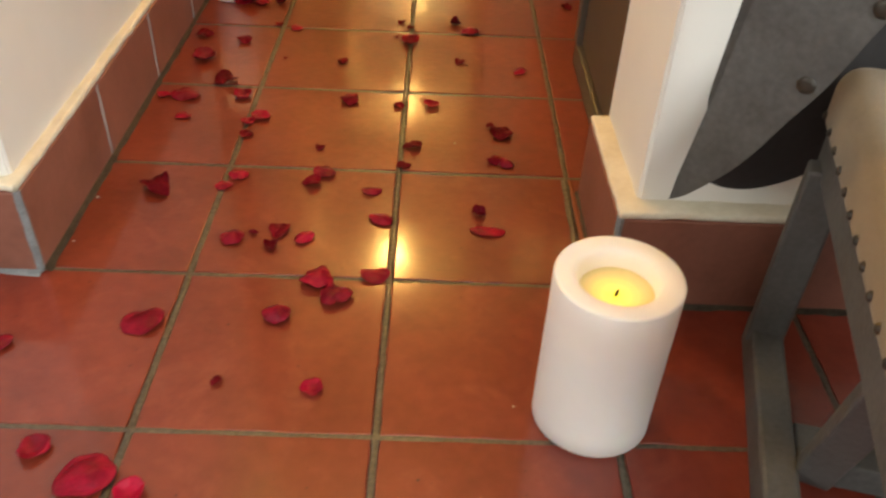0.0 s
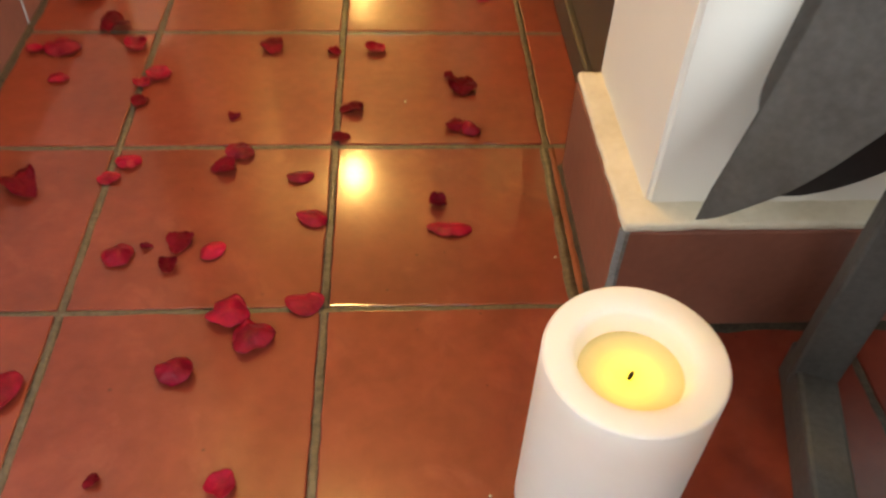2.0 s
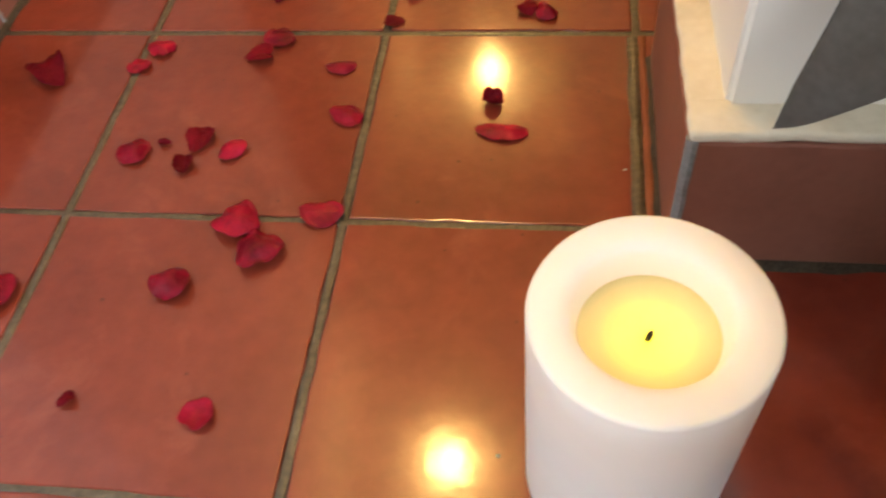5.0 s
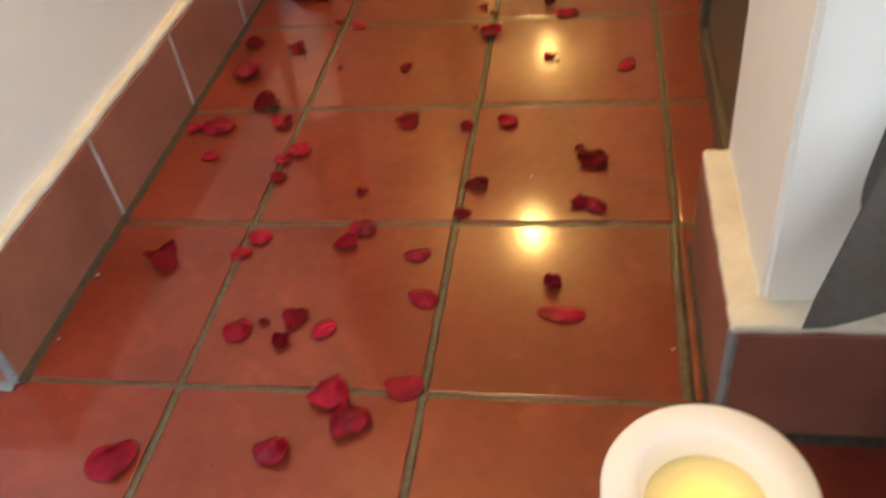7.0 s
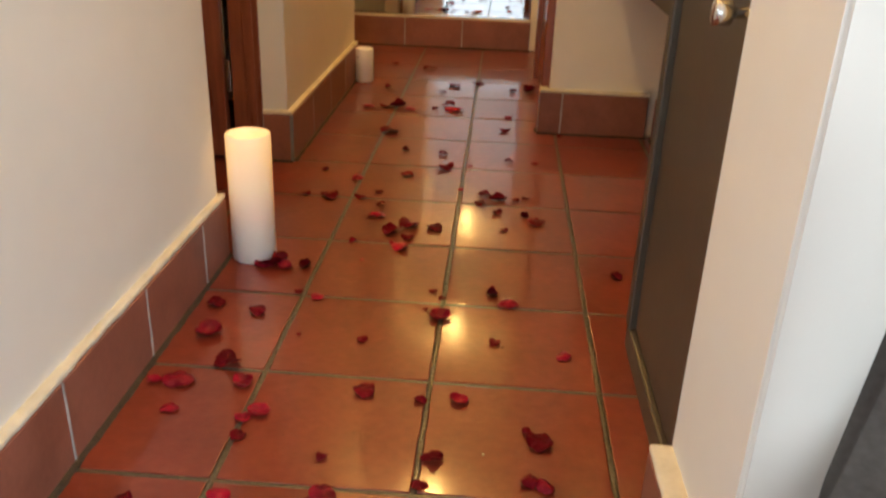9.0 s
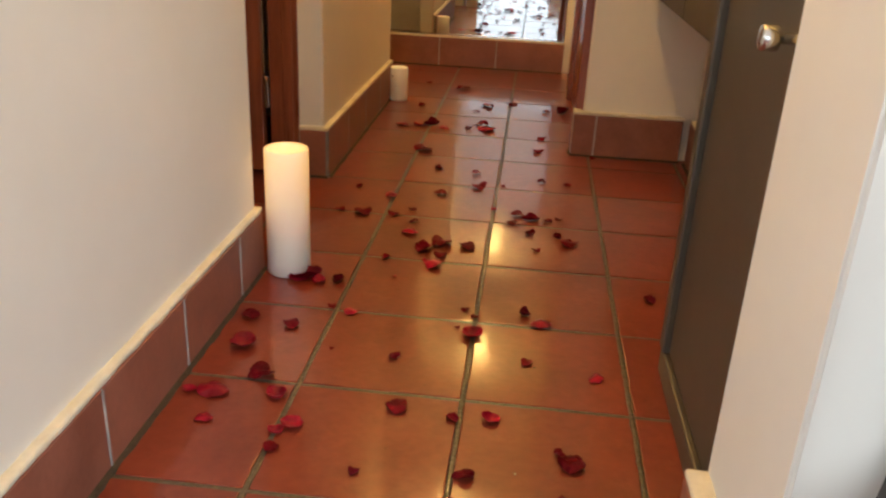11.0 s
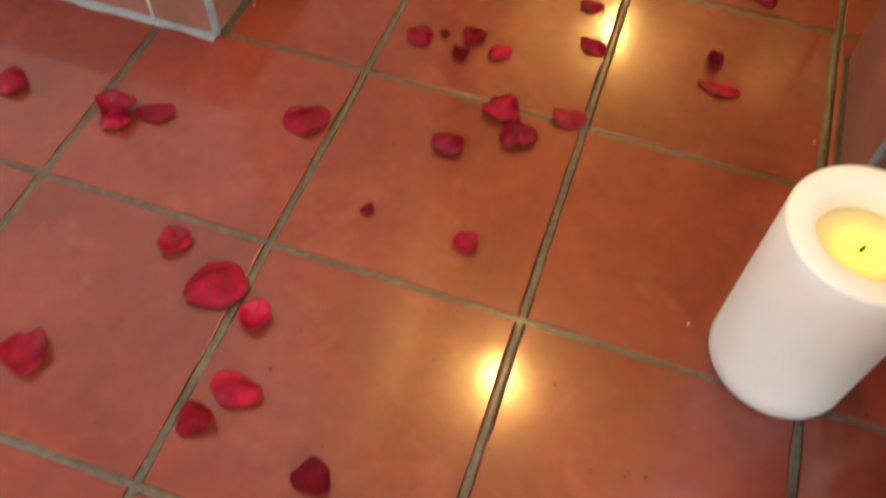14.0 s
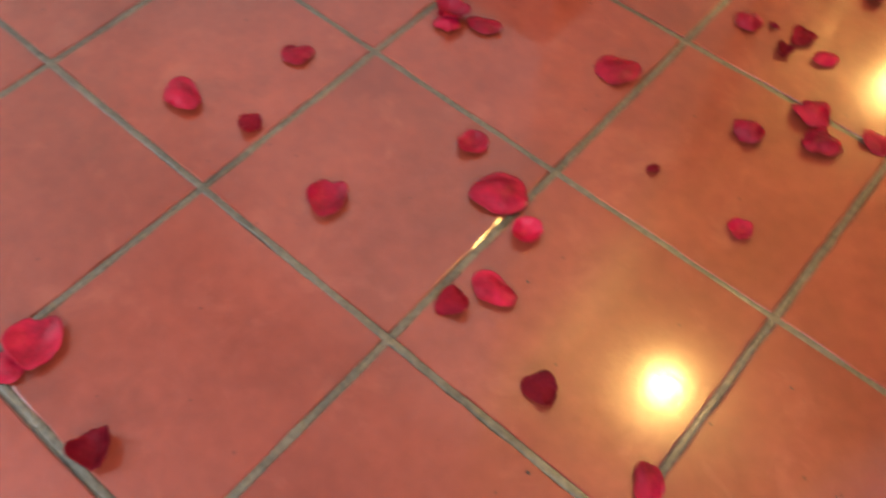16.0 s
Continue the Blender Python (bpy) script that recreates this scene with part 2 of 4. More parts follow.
def box(a, b, bevel=0.0, bm=None, segments=2):
    bm = bm or bmesh.new()
    made = bmesh.ops.create_cube(bm, size=1.0)["verts"]
    for v in made:
        v.co = Vector([a[i] if v.co[i] < 0 else b[i] for i in range(3)])
    if bevel:
        edges = list({e for v in made for e in v.link_edges})
        bmesh.ops.bevel(bm, geom=edges, offset=bevel, segments=segments, affect="EDGES", profile=0.5)
    return bm


def lathe(profile, steps=64, bm=None):
    """A body of revolution about z from (radius, height) pairs."""
    bm = bm or bmesh.new()
    rings = []
    for r, z in profile:
        if r < 1e-6:
            rings.append([bm.verts.new((0, 0, z))])
        else:
            rings.append([bm.verts.new((r * math.cos(2 * math.pi * k / steps), r * math.sin(2 * math.pi * k / steps), z)) for k in range(steps)])
    for lo, hi in zip(rings, rings[1:]):
        for k in range(steps):
            j = (k + 1) % steps
            if len(lo) == 1 and len(hi) > 1:
                bm.faces.new((lo[0], hi[j], hi[k]))
            elif len(hi) == 1 and len(lo) > 1:
                bm.faces.new((lo[k], lo[j], hi[0]))
            elif len(lo) > 1:
                bm.faces.new((lo[k], lo[j], hi[j], hi[k]))
    bmesh.ops.recalc_face_normals(bm, faces=bm.faces)
    return bm


def beam(a, b, w, h, bevel=0.004):
    """A squared bar from a to b, w wide across and h deep."""
    a, b = Vector(a), Vector(b)
    bm = box((-w / 2, -h / 2, 0), (w / 2, h / 2, (b - a).length), bevel)
    bmesh.ops.transform(bm, matrix=Matrix.Translation(a) @ (b - a).to_track_quat("Z", "Y").to_matrix().to_4x4(), verts=bm.verts)
    return bm


def wall(name, a, b, mat=None, label="smooth cream plastered wall"):
    """A plastered wall block with softened, slightly uneven arrises."""
    bm = box(a, b, 0.006, segments=2)
    return tagged(mesh_object(name, bm, mat or PLASTER), label, "wall", kind="structure")


# ---- large structure ----
P = 0.315
H = 2.42
floor = tagged(new("floor"), "glazed terracotta tile floor with brown grout joints", "floor", kind="structure")
part("grout_bed", box((-2.4, -4.6, -0.08), (1.8, 4.2, -0.0052)), GROUT, floor, "worn grey-brown grout between the tiles")

ceiling = tagged(mesh_object("ceiling", box((-2.4, -4.6, H), (1.9, 4.2, H + 0.1)), CEILING), "plain pale painted ceiling", "ceiling", kind="structure")

WL, WR = -0.556, 0.362          # corridor wall faces


def corner_wall(name, outline, label="smooth cream plastered wall with a rounded corner"):
    """A wall with a corner, from its outline on the floor; the upright arrises are rounded."""
    bm = bmesh.new()
    face = bm.faces.new([bm.verts.new((x, y, 0)) for x, y in outline])
    for v in bmesh.ops.extrude_face_region(bm, geom=[face])["geom"]:
        if isinstance(v, bmesh.types.BMVert):
            v.co.z = H
    bmesh.ops.recalc_face_normals(bm, faces=bm.faces)
    upright = [e for e in bm.edges if abs(e.verts[0].co.z - e.verts[1].co.z) > 1]
    bmesh.ops.bevel(bm, geom=upright, offset=0.005, segments=3, affect="EDGES")
    return tagged(mesh_object(name, bm, PLASTER), label, "wall", kind="structure")


corner_wall("wall_left", [(-2.197, 0.018), (WL, 0.018), (WL, 1.125), (-0.70, 1.125), (-0.70, 0.20), (-2.197, 0.20)])
corner_wall("wall_right", [(WR, 0.0), (1.797, 0.0), (1.797, 0.2), (0.80, 0.2), (0.80, 0.272), (WR, 0.272)])
wall("wall_left_far", (-0.66, 1.882, 0), (-0.574, 3.15, H))
wall("wall_closet", (0.44, 0.275, 0), (0.80, 0.82, H))
wall("wall_recess", (0.69, 0.823, 0), (0.80, 2.375, H))
wall("wall_recess_end", (0.283, 2.378, 0), (0.80, 2.52, H))
wall("wall_right_far", (0.30, 2.523, 0), (0.45, 4.0, H))
wall("wall_end", (-1.7, 3.975, 0), (0.297, 4.15, H))
wall("wall_side_passage", (-1.8, 3.0, 0), (-1.70, 4.15, H))
wall("wall_side_room", (-1.75, 1.0, 0), (-1.62, 2.9, H))
wall("wall_side_room_far", (-1.62, 2.6, 0), (-0.663, 2.75, H))
wall("wall_side_room_near", (-1.62, 0.95, 0), (-0.703, 1.09, H))
wall("wall_over_door", (-0.70, 1.128, 2.08), (WL - 0.003, 1.879, H))
# unseen walls, dimmed to cut bounce; window side kept cream for the floor's sheen
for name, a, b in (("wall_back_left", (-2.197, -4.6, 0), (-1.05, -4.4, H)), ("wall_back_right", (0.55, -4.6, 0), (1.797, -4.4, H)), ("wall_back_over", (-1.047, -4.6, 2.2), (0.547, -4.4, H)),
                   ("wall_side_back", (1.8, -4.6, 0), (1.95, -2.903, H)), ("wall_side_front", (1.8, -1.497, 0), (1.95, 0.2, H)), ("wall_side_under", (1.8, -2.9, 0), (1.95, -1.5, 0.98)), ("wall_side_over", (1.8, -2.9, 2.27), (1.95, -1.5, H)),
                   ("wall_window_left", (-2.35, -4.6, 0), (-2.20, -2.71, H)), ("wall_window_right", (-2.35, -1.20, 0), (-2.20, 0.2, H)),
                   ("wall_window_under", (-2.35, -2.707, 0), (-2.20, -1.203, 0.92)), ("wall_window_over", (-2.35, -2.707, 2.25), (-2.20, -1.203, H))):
    wall(name, a, b, PLASTER if "window" in name else DIM_ROOM)
ground = tagged(mesh_object("ground", box((-40, -40, -0.3), (40, 40, -0.1)), material("dry_ground", (0.16, 0.13, 0.09), (0.30, 0.25, 0.18), 0.5, (0.8, 0.9), 0.3, 4.0)), "dry pale earth outside the house", "ground", kind="structure")

# skirting of terracotta pieces with a rough plaster ledge on top
SK = 0.158


def skirting(name, start, along, out, cuts, ledge, high=SK, foot=None, drop=0.0, label="terracotta tile skirting with rough cream ledge"):
    """Pieces from start along one axis; out: outward normal; cuts: distances of the joints; ledge: depth of the plaster cap."""
    base = tagged(new(name), label, "skirting", kind="structure")
    start, along, out = Vector(start), Vector(along), Vector(out)

    def block(n0, n1, d0, d1, z0, z1, bevel):
        a, b = start + along * n0 + out * d0, start + along * n1 + out * d1
        lo = [min(a[i], b[i]) for i in range(2)] + [z0]
        hi = [max(a[i], b[i]) for i in range(2)] + [z1]
        return box(lo, hi, bevel)

    for n0, n1 in zip(cuts, cuts[1:]):
        part("tile", block(n0 + 0.0022, n1 - 0.0022, -0.014, 0.0, 0.003, high - 0.004, 0.003), SKIRT, base)
    part("grout", block(cuts[0] + 0.001, cuts[-1] - 0.001, -0.013, -0.0016, 0.0, high - 0.006, 0), PALE_GROUT, base, "pale grout joints")
    bm = block(cuts[0] - 0.001, cuts[-1] + 0.001, -ledge, -0.001, high - 0.004, high + 0.008, 0.004)
    longest = [e for e in bm.edges if e.calc_length() > 0.08]
    bmesh.ops.subdivide_edges(bm, edges=longest, cuts=max(2, int((cuts[-1] - cuts[0]) / 0.02)), use_grid_fill=True)
    for v in bm.verts:
        n = noise.noise_vector(v.co * 38)
        v.co += Vector((n.x * 0.0022, n.y * 0.0022, n.z * 0.002))
    smooth(part("ledge", bm, LEDGE, base, "rough cream plaster ledge"))
    for cut in cuts[1:-1]:
        bm = bmesh.new()
        rows = []
        for k in range(13):
            z = 0.004 + (high - 0.010) * k / 12
            here = start + along * cut
            n = cut + 0.0022 * noise.noise(Vector((here.x * 9, here.y * 9, z * 28)))
            w = 0.0026 + 0.0016 * noise.noise(Vector((here.x * 7, here.y * 7 + 3, z * 45)))
            rows.append([bm.verts.new(start + along * (n + a * w) + out * d + Vector((0, 0, z))) for a, d in ((-1.3, -0.003), (-0.9, 0.0003), (0.0, 0.0009), (0.9, 0.0003), (1.3, -0.003))])
        for lo, hi in zip(rows, rows[1:]):
            for q in range(4):
                bm.faces.new((lo[q], lo[q + 1], hi[q + 1], hi[q]))
        part("grout_bead", bm, PALE_GROUT, base)
    bm, rows = bmesh.new(), []
    n = max(4, int((cuts[-1] - cuts[0]) / 0.012))
    for k in range(n + 1):
        here = start + along * (cuts[0] + (cuts[-1] - cuts[0]) * k / n)
        w = 0.0085 + 0.0040 * noise.noise(here * 21) + 0.0020 * noise.noise(here * 70)
        rows.append([bm.verts.new(here + out * d + Vector((0, 0, z))) for d, z in ((-0.002, 0.006 + 0.002 * noise.noise(here * 33)), (w * 0.5, 0.0024 + 0.001 * noise.noise(here * 50)), (w, 0.0012), (w + 0.001, -0.003))])
    for lo, hi in zip(rows, rows[1:]):
        for q in range(3):
            bm.faces.new((lo[q], hi[q], hi[q + 1], lo[q + 1]))
    bmesh.ops.recalc_face_normals(bm, faces=bm.faces)
    if sum(f.normal.z for f in bm.faces) < 0:
        bmesh.ops.reverse_faces(bm, faces=bm.faces)
    smooth(part("grout_line", bm, foot or DARK_GROUT, base, "uneven grout along the foot"))
    if drop:                        # the top runs a little downhill
        for piece in base.children:
            for v in piece.data.vertices:
                if v.co.z > 0.1:
                    v.co.z -= drop * (v.co - start).dot(along) / cuts[-1]
    return base


skirting("baseboard_left", (-0.538, -0.008, 0), (0, 1, 0), (1, 0, 0), [0.0, 0.340, 0.657, 0.972, 1.140], 0.030, 0.153)
skirting("baseboard_left_front", (-0.540, -0.010, 0), (-1, 0, 0), (0, -1, 0), [0.0, 0.103, 0.42, 0.735, 1.05, 1.365, 1.655], 0.034, 0.153, GREY_GROUT)
skirting("baseboard_left_far", (-0.555, 1.866, 0), (0, 1, 0), (1, 0, 0), [0.0, 0.31, 0.625, 0.94, 1.27], 0.024)
skirting("baseboard_door_return", (-0.557, 1.864, 0), (-1, 0, 0), (0, -1, 0), [0.0, 0.095], 0.022)
skirting("baseboard_right", (0.330, -0.034, 0), (0, 1, 0), (-1, 0, 0), [0.0, 0.300], 0.040, 0.166, drop=0.011)
skirting("baseboard_right_front", (0.332, -0.036, 0), (1, 0, 0), (0, -1, 0), [0.0, 0.45, 0.765, 1.08, 1.40], 0.042, 0.166)
skirting("baseboard_recess_end", (0.247, 2.352, 0), (1, 0, 0), (0, -1, 0), [0.0, 0.085, 0.40], 0.03)
skirting("baseboard_recess", (0.665, 0.83, 0), (0, 1, 0), (-1, 0, 0), [0.0, 0.31, 0.62, 0.93, 1.24, 1.51], 0.03)
skirting("baseboard_corner_far", (0.247, 2.354, 0), (0, 1, 0), (-1, 0, 0), [0.0, 0.06], 0.03)
skirting("baseboard_end", (-1.69, 3.955, 0), (1, 0, 0), (0, -1, 0), [0.0, 0.31, 0.625, 0.94, 1.255, 1.57, 1.94], 0.022)

# corner joints
for name, x, y, sx, high in (("corner_joint_left", -0.5405, -0.0075, 1, 0.153), ("corner_joint_right", 0.3325, -0.0335, -1, 0.166), ("corner_joint_far", -0.5575, 1.8665, 1, SK)):
    bm, rings = bmesh.new(), []
    for k in range(17):
        z = (high - 0.003) * k / 16
        shift = 0.0012 * noise.noise(Vector((x * 30, y * 30, z * 30)))
        ring = []
        for a, d in ((-0.0065, -0.0022), (-0.0035, 0.0010), (0.0035, 0.0010), (0.0065, -0.0022), (0.0, -0.010)):
            a += shift + 0.0008 * noise.noise(Vector((a * 900, x + y, z * 45)))
            ring.append(bm.verts.new((x + (a + d) * 0.7071 * sx, y + (a - d) * 0.7071, z)))
        rings.append(ring)
    for lo, hi in zip(rings, rings[1:]):
        for q in range(5):
            bm.faces.new((lo[q], lo[(q + 1) % 5], hi[(q + 1) % 5], hi[q]))
    bm.faces.new(rings[-1])
    bmesh.ops.recalc_face_normals(bm, faces=bm.faces)
    tagged(mesh_object(name, bm, GREY_GROUT), "uneven grey grout on the skirting corner", "trim", kind="structure")

# a sliver of cut tile and smeared mortar along the foot of the jamb
sliver = tagged(new("floor_edge"), "narrow cut tile bedded in uneven mortar beside the skirting", "floor", kind="structure")


def ribbon(name, x0, half, wander, z, mat, seed):
    bm, rows = bmesh.new(), []
    for k in range(36):
        y = 0.006 + 0.300 * k / 35
        mid = x0 + wander * noise.noise(Vector((seed, y * 9, 0))) + wander * 0.5 * noise.noise(Vector((seed, y * 34, 2)))
        w = half * (1 + 0.45 * noise.noise(Vector((seed + 5, y * 16, 1))))
        rows.append([bm.verts.new((mid + a * w, y, h)) for a, h in ((-1, -0.004), (-0.75, z), (0, z + 0.0006), (0.75, z), (1, -0.004))])
    for lo, hi in zip(rows, rows[1:]):
        for q in range(4):
            bm.faces.new((lo[q], lo[q + 1], hi[q + 1], hi[q]))
    return smooth(part(name, bm, mat, sliver))


ribbon("mortar", 0.3100, 0.0090, 0.0040, 0.0010, GROUT, 3.0)
ribbon("cut_tile", 0.3215, 0.0060, 0.0020, 0.0018, CUT_CLAY, 8.0)

# ---- corridor fittings ----


def end_mirror():
    t = thing("wall_mirror", "frameless mirror covering the end wall above the skirting", "mirror", (0, 3.975, 0))
    part("glass", box((-1.68, -0.008, SK + 0.012), (0.245, -0.002, 2.3)), MIRROR, t, "clear mirror glass")
    part("channel", box((-1.68, -0.012, SK + 0.008), (0.245, -0.001, SK + 0.018), 0.001), CHROME, t, "thin metal channel")


end_mirror()


def side_door():
    t = thing("door_left", "dark mahogany door standing open in its frame", "door", kind="structure")
    part("jamb", box((-0.745, 1.868, 0), (-0.652, 1.880, 2.06), 0.003), WOOD, t, "dark red-brown wooden jamb")
    part("stop", box((-0.700, 1.860, 0), (-0.668, 1.867, 2.05), 0.002), WOOD, t)
    part("leaf", box((-1.50, 1.852, 0.012), (-0.765, 1.890, 2.04), 0.003), WOOD, t, "open mahogany door leaf")
    part("hinge", box((-0.763, 1.862, 0.22), (-0.748, 1.872, 0.32), 0.002), CHROME, t, "steel hinge")
    part("edge_strip", box((-0.764, 1.866, 0.33), (-0.760, 1.873, 2.0), 0.001), CHROME, t, "thin metal weather strip")


side_door()


def end_door():
    t = thing("door_right", "dark mahogany door and casing at the corridor's end", "door", kind="structure")
    part("casing", box((0.252, 2.400, 0.0), (0.299, 2.475, 2.1), 0.006), WOOD, t, "dark wooden casing")
    part("leaf", box((0.280, 2.478, 0.01), (0.298, 3.30, 2.06), 0.003), WOOD, t)
    part("casing", box((0.258, 3.303, 0.0), (0.299, 3.38, 2.1), 0.006), WOOD, t)


end_door()


def closet_door():
    t = thing("closet_door", "taupe painted closet door in a taupe frame", "door", kind="structure")
    part("sill", box((0.384, 0.276, 0.0), (0.436, 0.818, 0.055), 0.004), TAUPE, t)
    part("jamb", box((0.380, 0.780, 0.056), (0.436, 0.818, 2.2), 0.004), TAUPE, t)
    part("header", box((0.384, 0.276, 2.12), (0.436, 0.779, 2.2), 0.004), TAUPE, t)
    leaf = part("leaf", box((0.392, 0.278, 0.062), (0.430, 0.772, 2.115), 0.004), TAUPE, t)
    bm = lathe([(0.0, 0.0), (0.017, 0.0), (0.017, 0.004), (0.010, 0.007), (0.0085, 0.044), (0.019, 0.047), (0.0215, 0.050), (0.0215, 0.073), (0.0195, 0.076), (0.0, 0.078)], 32)
    bmesh.ops.transform(bm, matrix=Matrix.Translation((0.392, 0.325, 0.735)) @ Matrix.Diagonal((0.72, 0.72, 0.72, 1)) @ Matrix.Rotation(radians(-90), 4, "Y"), verts=bm.verts)
    smooth(part("knob", bm, CHROME, leaf, "polished round metal knob"))


closet_door()


def recess_cabinet():
    t = thing("wall_cabinet", "taupe painted cabinet hung on the recess wall", "cabinet")
    part("body", box((0.485, 1.00, 0.59), (0.689, 2.30, 2.0), 0.004), TAUPE, t)
    for y0, y1 in ((1.005, 1.647), (1.653, 2.295)):
        d = part("door", box((0.467, y0, 0.595), (0.484, y1, 1.995), 0.003), TAUPE, t)
        bm = lathe([(0.0, 0.0), (0.008, 0.0), (0.006, 0.012), (0.013, 0.02), (0.011, 0.028), (0.0, 0.03)], 20)
        bmesh.ops.transform(bm, matrix=Matrix.Translation((0.467, 2.22 if y0 > 1.5 else 1.08, 0.66)) @ Matrix.Rotation(radians(-90), 4, "Y"), verts=bm.verts)
        smooth(part("knob", bm, BRASS, d, "small brass knob"))


recess_cabinet()


def downlight(y):
    t = thing("downlight", "round recessed ceiling downlight giving warm light", "lamp", (-0.14, y, 2.385), group="corridor downlights")
    part("ring", lathe([(0.050, 0.034), (0.075, 0.034), (0.078, 0.024), (0.060, 0.018), (0.050, 0.022), (0.050, 0.034)], 40), CHROME, t, "metal trim ring")
    part("lens", lathe([(0.0, 0.026), (0.049, 0.026), (0.049, 0.030), (0.0, 0.030)], 40), DIFFUSER, t, "glowing frosted lens")


for y in (0.73, 2.97):
    downlight(y)

# ---- room openings ----


def glazing(name, label, a, b, axis, mullions):
    """A white framed window or glazed door in a wall opening."""
    t = thing(name, label, "window", kind="structure")
    lo, hi = Vector(a), Vector(b)
    n = 1 - axis
    for k in range(mullions + 1):
        f = k / mullions
        q = lo[axis] + (hi[axis] - lo[axis]) * f
        p0, p1 = list(lo), list(hi)
        p0[axis], p1[axis] = max(lo[axis], q - 0.025), min(hi[axis], q + 0.025)
        part("stile", box(p0, p1, 0.004), CEILING, t)
    for z in (lo.z + 0.025, hi.z - 0.025):
        p0, p1 = list(lo), list(hi)
        p0[2], p1[2] = z - 0.025, z + 0.025
        p0[n], p1[n] = lo[n] + 0.003, hi[n] - 0.003
        part("rail", box(p0, p1, 0.004), CEILING, t)


glazing("window_1", "white framed window lighting the room", (-2.30, -2.70, 0.925), (-2.26, -1.21, 2.245), 1, 3)
glazing("door_1", "white framed glazed doors to the outside", (-1.04, -4.53, 0.0), (0.54, -4.49, 2.195), 0, 2)
glazing("window_2", "white framed side window lighting the room", (1.86, -2.89, 0.985), (1.90, -1.51, 2.265), 1, 2)

# ---- the chair beside the opening ----


def plate(outline, thick, bend=0.0):
    """A flat board with an eased edge from an outline in its own plane, front face at z 0; bend bows it about the first axis."""
    bm = bmesh.new()
    face = bm.faces.new([bm.verts.new((u, v, 0)) for u, v in outline])
    back = bmesh.ops.extrude_face_region(bm, geom=[face])["geom"]
    for v in back:
        if isinstance(v, bmesh.types.BMVert):
            v.co.z -= thick
    bmesh.ops.recalc_face_normals(bm, faces=bm.faces)
    rim = [e for e in bm.edges if abs(e.verts[0].co.z - e.verts[1].co.z) < 1e-6]
    bmesh.ops.bevel(bm, geom=rim, offset=0.002, segments=2, affect="EDGES")
    return bm


def curve(knots, steps=6):
    """A smooth line through the knots."""
    out = []
    pts = [Vector(k) for k in knots]
    for i in range(len(pts) - 1):
        p0, p1, p2, p3 = pts[max(i - 1, 0)], pts[i], pts[i + 1], pts[min(i + 2, len(pts) - 1)]
        for k in range(steps):
            t = k / steps
            out.append(0.5 * (2 * p1 + (p2 - p0) * t + (2 * p0 - 5 * p1 + 4 * p2 - p3) * t * t + (3 * p1 - p0 - 3 * p2 + p3) * t ** 3))
    return [tuple(p) for p in out + [pts[-1]]]


